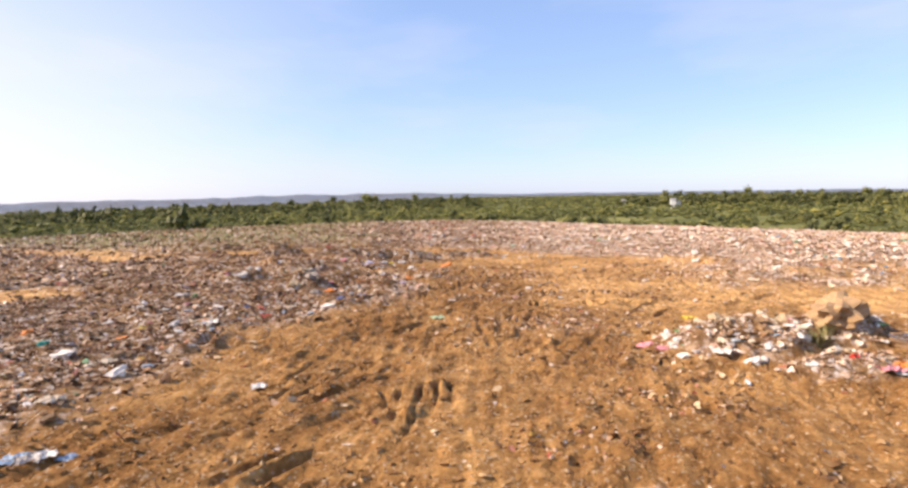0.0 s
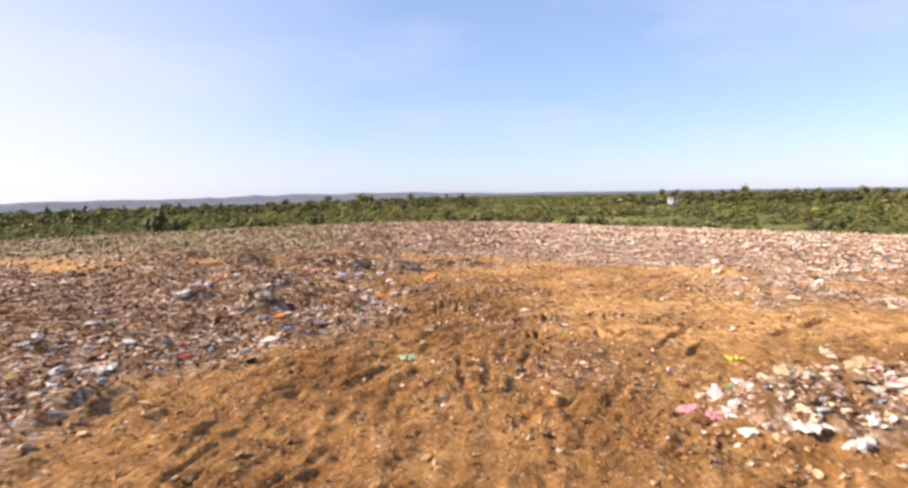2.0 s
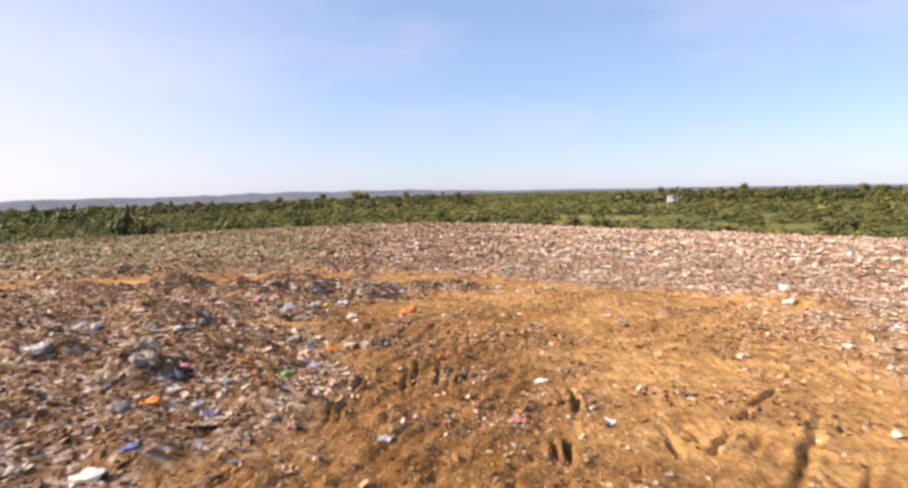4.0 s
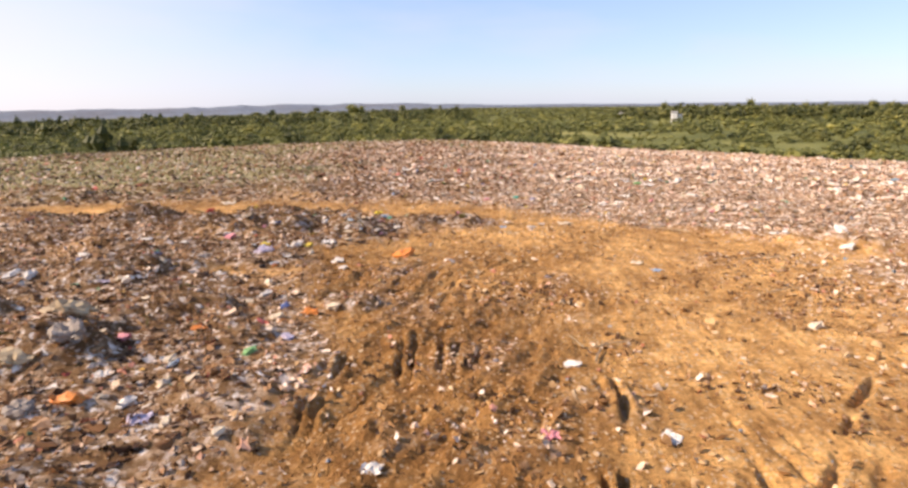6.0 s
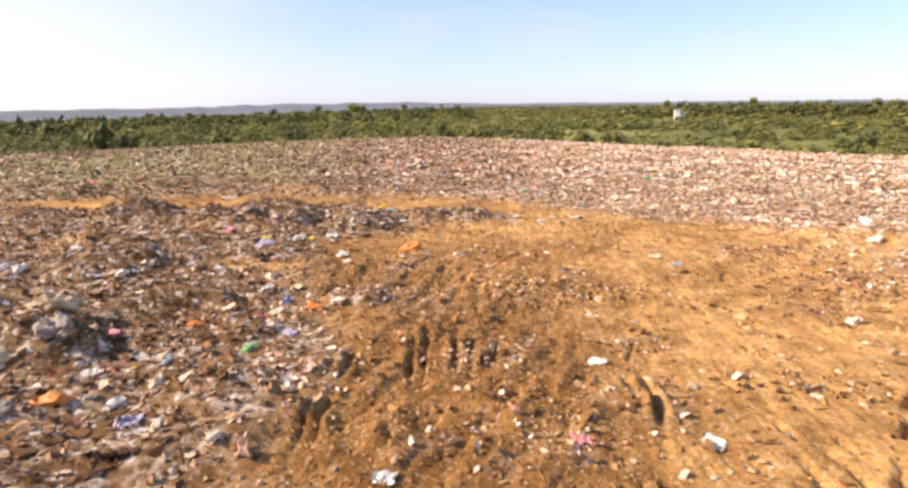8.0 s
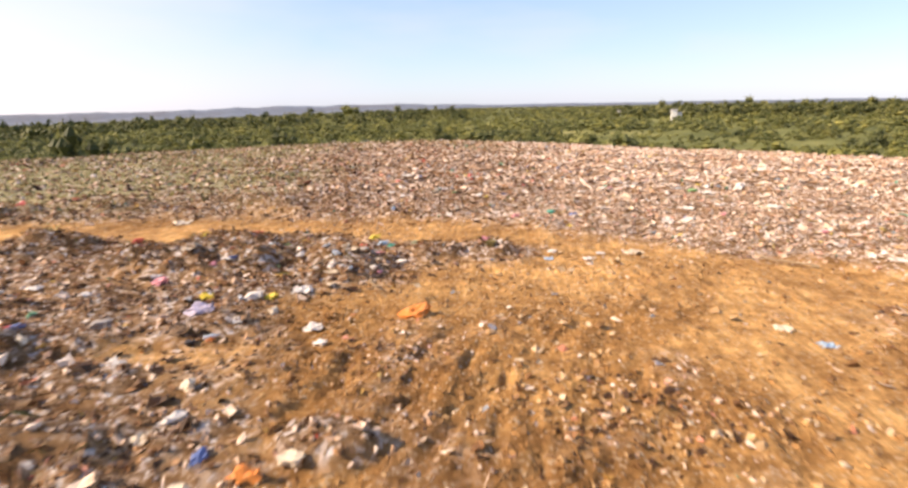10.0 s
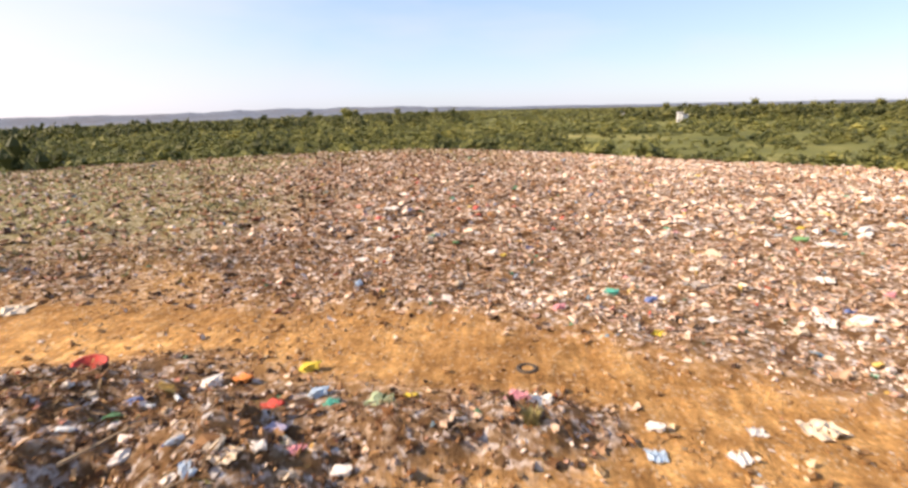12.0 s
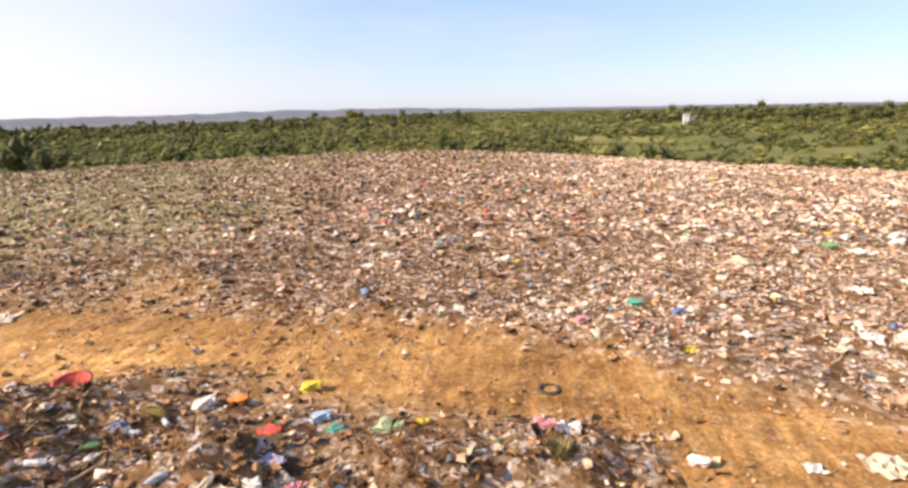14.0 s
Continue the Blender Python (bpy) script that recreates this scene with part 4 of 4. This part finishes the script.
def branch(seed):
    bm, r = bmesh.new(), random.Random(seed)
    for fork in range(3):
        start, heading = (Vector((-0.5, 0, 0.03)), Vector((1, 0, 0.05))) if not fork else (Vector((0.05 + fork * 0.12, 0, 0.06)), Vector((0.6, 0.5 if fork == 1 else -0.45, 0.12)))
        n, rings, c = 7 if not fork else 4, [], start
        for i in range(n):
            w = (0.028 if not fork else 0.014) * (1 - 0.75 * i / n)
            rings.append([bm.verts.new(c + Vector((0, w * math.cos(k * 1.2566), w * math.sin(k * 1.2566)))) for k in range(5)])
            c = c + heading.normalized() * (0.16 if not fork else 0.1) + Vector((0, r.uniform(-0.03, 0.03), r.uniform(-0.015, 0.02)))
        for p, q in zip(rings, rings[1:]):
            for k in range(5):
                bm.faces.new((p[k], p[(k + 1) % 5], q[(k + 1) % 5], q[k]))
    me = bpy.data.meshes.new("branch")
    bm.to_mesh(me)
    bm.free()
    me.materials.append(WOOD)
    return tagged(new("branch", me), "pale broken branch lying on the earth", "branch", "branches on the tip")


def basin():
    root = new("plastic_basin")
    part("bowl", lathe([(0.001, 0.03), (0.30, 0.03), (0.42, 0.17), (0.44, 0.17), (0.32, 0.0), (0.001, 0.0)], 20), FILM["red"], root)
    part("rim", lathe([(0.42, 0.165), (0.50, 0.16), (0.51, 0.18), (0.43, 0.19), (0.42, 0.165)], 20), FILM["red"], root)
    return tagged(root, "red plastic basin lying upturned on the heap", "basin")


def tyre():
    root = new("tyre")
    prof = [(0.30, 0.05), (0.34, 0.01), (0.44, 0.0), (0.5, 0.04), (0.5, 0.15), (0.44, 0.19), (0.34, 0.18), (0.30, 0.14), (0.33, 0.10), (0.30, 0.05)]
    part("tread", lathe(prof, 22), RUBBER, root)
    return tagged(root, "worn black rubber ring half sunk in the earth", "tyre")


def bundle():
    """A standing bundle of matted brown cloth and stalks one unit high."""
    bm = bmesh.new()
    bmesh.ops.create_icosphere(bm, subdivisions=3, radius=0.5)
    crumple(bm, 5, 0.6, 3.6)
    for v in bm.verts:
        v.co = Vector((v.co.x * 0.95, v.co.y * 0.8, max(v.co.z * 1.05 + 0.45, -0.1)))
    me = bpy.data.meshes.new("cloth_lump")
    bm.to_mesh(me)
    bm.free()
    me.materials.append(MATTED)
    return tagged(new("cloth_lump", me), "matted brown cloth lump standing on a heap", "cloth")


def weed(seed):
    bm, r = bmesh.new(), random.Random(seed)
    for k in range(150):
        a, d = r.uniform(0, 6.28), r.uniform(0, 0.3)
        p = Vector((d * math.cos(a), d * math.sin(a), 0))
        lean = Vector((math.cos(a), math.sin(a), 0)) * r.uniform(0.05, 0.45) + Vector((0, 0, r.uniform(0.25, 0.7)))
        side = Vector((-math.sin(a), math.cos(a), 0)) * 0.018
        q = p + lean * 0.6 + Vector((0, 0, 0.08))
        v = [bm.verts.new(c) for c in (p - side, p + side, q + side, q - side, p + lean)]
        bm.faces.new(v[:4])
        bm.faces.new((v[3], v[2], v[4]))
    me = bpy.data.meshes.new("weed_clump")
    bm.to_mesh(me)
    bm.free()
    me.materials.append(TUFT)
    return tagged(new("weed_clump", me), "clump of limp green stalks on the heap", "weeds", "green clumps on the heaps")


made = {}


def put(kind, x, y, size, turn=0.0, sink=0.05, tilt=0.0, tall=1.0):
    """Lay a piece of the given kind, one unit wide as built, on the ground."""
    m = pose(x, y, ground_at(x, y) - sink * size, tilt, 0, turn)
    key = kind
    if key not in made:
        f, args = BUILDERS[kind[0]], kind[1:]
        made[key] = f(*args)
        ob = made[key]
    else:
        ob = copy_thing(made[key], m)
    ob.matrix_basis = m @ Matrix.Diagonal((size, size, size * tall, 1))
    return ob


BUILDERS = {"bag": bag, "film": film_sheet, "card": card_sheet, "sack": lambda w, s: sack(WEAVE if w == "tan" else WEAVE_GREY, s, w), "bottle": bottle,
            "branch": branch, "basin": basin, "tyre": tyre, "bundle": bundle, "weed": weed}

# pieces that stand out, at their places
for kind, colour, v, x, y, size, turn in (
        ("film", "yellow", 1, 7.35, 17.3, 0.42, 20), ("bag", "white", 1, 12.7, 33.9, 0.50, 70), ("bag", "pink", 2, -7.4, 23.8, 0.34, 10),
        ("bag", "orange", 3, -6.5, 21.15, 0.44, 200), ("film", "pale green", 2, -1.25, 16.95, 0.45, 30), ("film", "red", 3, -7.45, 16.5, 0.4, 80),
        ("film", "white", 3, -4.45, 9.5, 0.34, 40), ("film", "white", 4, 6.8, 12.3, 0.55, 10), ("bag", "white", 4, 12.4, 32.9, 0.35, 0),
        ("bag", "orange", 2, -10.5, 13.3, 0.3, 0), ("bag", "blue", 2, 8.95, 14.7, 0.5, 40), ("bag", "lilac", 1, 9.2, 14.3, 0.4, 140),
        ("bag", "orange", 1, -13.4, 13.0, 0.3, 50), ("bag", "teal", 1, -12.0, 11.95, 0.3, 0), ("bag", "green", 1, -4.35, 23.3, 0.26, 30),
        ("bag", "white", 2, 2.1, 23.5, 0.28, 0), ("bag", "white", 3, -12.7, 27.6, 0.36, 90), ("film", "pink", 4, 1.47, 20.9, 0.26, 0),
        ("film", "white", 1, -1.05, 19.8, 0.28, 0), ("bag", "cream", 1, 7.85, 25.9, 0.3, 0), ("bag", "white", 1, 12.0, 51, 0.45, 0),
        ("film", "cream", 2, -14.0, 42.4, 0.75, 20), ("film", "white", 2, 3.3, 21.0, 0.3, 50), ("bag", "orange", 4, -2.65, 31.8, 0.55, 10),
        ("bag", "white", 3, -4.65, 30.8, 0.32, 0), ("bag", "red", 1, -11.1, 35.0, 0.28, 0), ("bag", "grey", 1, -9.1, 30.35, 0.42, 0),
        ("film", "pale blue", 1, 5.45, 30.35, 0.32, 0), ("film", "cream", 3, 5.0, 31.1, 0.34, 60), ("bag", "yellow", 1, -5.1, 39.05, 0.36, 0),
        ("bag", "green", 2, 9.2, 49.9, 0.42, 0), ("film", "white", 1, 2.4, 37.3, 0.26, 0), ("bag", "blue", 1, 2.25, 43.0, 0.3, 0),
        ("bag", "teal", 2, 1.4, 43.6, 0.34, 0), ("bag", "blue", 3, 6.55, 42.3, 0.26, 0), ("bag", "white", 4, -1.75, 46.9, 0.36, 0),
        ("film", "yellow", 2, 1.9, 40.9, 0.3, 0), ("bag", "pink", 1, -0.1, 42.0, 0.28, 0), ("bag", "white", 2, -4.3, 30.1, 0.24, 0),
        ("film", "white", 3, -5.65, 33.1, 0.5, 15), ("bag", "white", 4, 11.7, 50.4, 0.4, 0), ("film", "lilac", 2, -5.0, 20.7, 0.36, 20),
        ("bag", "pale green", 3, -3.45, 37.75, 0.42, 0), ("bag", "teal", 3, -4.25, 37.7, 0.22, 0), ("film", "yellow", 3, -2.95, 37.9, 0.26, 0),
        ("bag", "white", 1, -6.6, 38.2, 0.36, 30), ("bag", "red", 2, -5.2, 37.55, 0.32, 0), ("bag", "orange", 2, -6.1, 38.45, 0.3, 0),
        ("bag", "blue", 4, -7.5, 37.4, 0.28, 0), ("film", "white", 4, -6.0, 37.2, 0.5, 30), ("bag", "white", 3, -10.2, 38.5, 0.42, 0),
        ("bag", "lilac", 2, -4.8, 36.6, 0.34, 0), ("bag", "pale blue", 1, -4.6, 38.0, 0.32, 0), ("film", "white", 2, -0.9, 37.5, 0.5, 0),
        ("bag", "pink", 3, -1.2, 37.6, 0.32, 0), ("film", "pale blue", 2, 0.75, 36.6, 0.28, 0), ("film", "white", 1, 1.9, 36.6, 0.34, 30),
        ("bag", "white", 2, 0.9, 37.3, 0.24, 0), ("film", "cream", 4, 3.4, 37.4, 0.5, 15),
        ("film", "pale blue", 3, -6.9, 5.6, 0.42, 20), ("film", "white", 3, -6.5, 5.75, 0.36, 70), ("film", "grey", 3, -6.65, 5.6, 0.4, 50), ("film", "pale blue", 1, -6.2, 5.9, 0.3, 0), ("bag", "yellow", 3, -7.7, 32.2, 0.34, 0),
        ("bag", "lilac", 3, -7.3, 31.2, 0.5, 0), ("bag", "white", 1, -6.7, 32.5, 0.4, 0), ("bag", "yellow", 4, -6.3, 32.6, 0.3, 0),
        ("bag", "pink", 4, -9.6, 33.4, 0.4, 0), ("film", "pink", 1, 9.8, 10.7, 0.5, 0), ("film", "orange", 4, 10.2, 10.9, 0.4, 60), ("bag", "orange", 3, -3.9, 25.7, 0.36, 0), ("bag", "cream", 2, -3.4, 26.0, 0.3, 0)):
    put((kind, colour, v), x, y, size, turn)

put(("bundle",), 10.5, 14.2, 1.3, 24, 0.15, 0, 0.62)
# larger pale bags along the foot of the fresh heap
for n in range(11):
    k = n / 10
    put(("bag", "white" if n % 3 else "cream", 1 + n % 4), 5.5 + 2.5 * k + 0.35 * math.sin(n * 2.7), 13.7 - 2.3 * k + 0.4 * math.cos(n * 4.1), 0.2 + 0.04 * (n % 4), 53 * n)
put(("basin",), -9.15, 38.65, 0.62, 30, -0.02, 8)
put(("tyre",), -0.95, 39.3, 0.42, 0, 0.12)
for w, v, x, y, size, turn in (("tan", 1, -8.75, 24.1, 0.85, 25), ("grey", 2, -8.0, 23.1, 0.8, -35), ("tan", 3, -8.6, 22.4, 0.6, 10), ("grey", 2, -7.0, 20.7, 0.5, 20),
                               ("tan", 1, 7.0, 13.6, 0.5, 80), ("tan", 3, 9.9, 12.2, 0.6, 15), ("tan", 1, 10.2, 16.4, 0.8, -10)):
    put(("sack", w, v), x, y, size, turn)
for n, (x, y, size) in enumerate(((-11.6, 35.8, 0.8), (-10.9, 36.9, 0.5), (-15.5, 37, 0.6), (-1.0, 36.9, 0.4), (9.6, 13.4, 0.7), (10.1, 13.9, 0.6))):
    put(("weed", n % 2), x, y, size, 70 * n)
for n, (x, y, size, turn) in enumerate(((2.75, 24.1, 1.0, 70), (3.0, 24.4, 0.8, 20), (4.6, 14.6, 0.9, -15), (2.3, 24.6, 0.7, 110), (-6.9, 35.9, 1.2, 60), (-4.0, 33.6, 1.1, -70),
                                       (7.3, 35.9, 1.6, 150), (8.4, 28.5, 1.0, 20), (5.4, 17.0, 0.8, 30), (-5.6, 34.6, 1.2, 75), (9.0, 31.5, 1.2, 10))):
    put(("branch", n % 3), x, y, size, turn, -0.02)

# the rest of what one can tell apart, strewn over the heaps and the near litter
rng = np.random.default_rng(501)
shades = ["white"] * 18 + ["cream"] * 12 + ["grey"] * 2 + ["pink"] * 3 + ["brown"] * 4 + ["white"] * 8 + ["cream"] * 8 + ["brown"] * 6 + ["pink", "orange", "green", "teal", "red", "yellow", "blue", "pale blue", "lilac", "black"]
strewn = np.concatenate([sown(420, -14, -3, 14, 31, lambda x, y: 0.9 * lit(x, y), rng)[:105], sown(400, -13, -3, 31, 39.5, lambda x, y: 0.9 * on_heaps(x, y), rng)[:75],
                         sown(300, -8, 12, 39, 56, lambda x, y: 0.8 * lit(x, y), rng)[:90], sown(300, 5, 13, 10, 18, lambda x, y: 0.9 * on_heaps(x, y), rng)[:60],
                         sown(60, 5, 16, 24, 36, lambda x, y: 0.6 * lit(x, y), rng)[:30], sown(120, -14, -7, 4, 14, lambda x, y: 0.9 * lit(x, y), rng)[:40]])
for n, (x, y) in enumerate(sown(160, 5, 13, 10.4, 17.5, lambda x, y: on_heaps(x, y), np.random.default_rng(55))[:45]):
    put(("bag" if n % 3 else "film", ("cream", "brown", "white", "cream", "pink")[n % 5], 1 + n % 4), x, y, 0.2 + 0.04 * (n % 5), 37 * n)
for n, (x, y) in enumerate(strewn):
    size, turn = float(np.clip(rng.lognormal(-1.35, 0.35), 0.14, 0.5)), rng.uniform(0, 360)
    pick = n % 12
    if n % 24 == 7:
        put(("card", n % 3), x, y, size * 1.2, turn)
    elif pick == 10:
        put(("bottle",), x, y, 0.3, turn, -0.05)
    else:
        shade = shades[int(rng.integers(len(shades)))]
        size = min(size, 0.25) if 31 < y < 40 else size
        size = size if shade in ("white", "cream", "brown", "grey") else min(size, 0.24)
        put(("film" if pick in (1, 4, 8) else "bag", shade, int(rng.integers(1, 5))), x, y, size * (1.3 if pick in (1, 4, 8) else 1.0), turn)
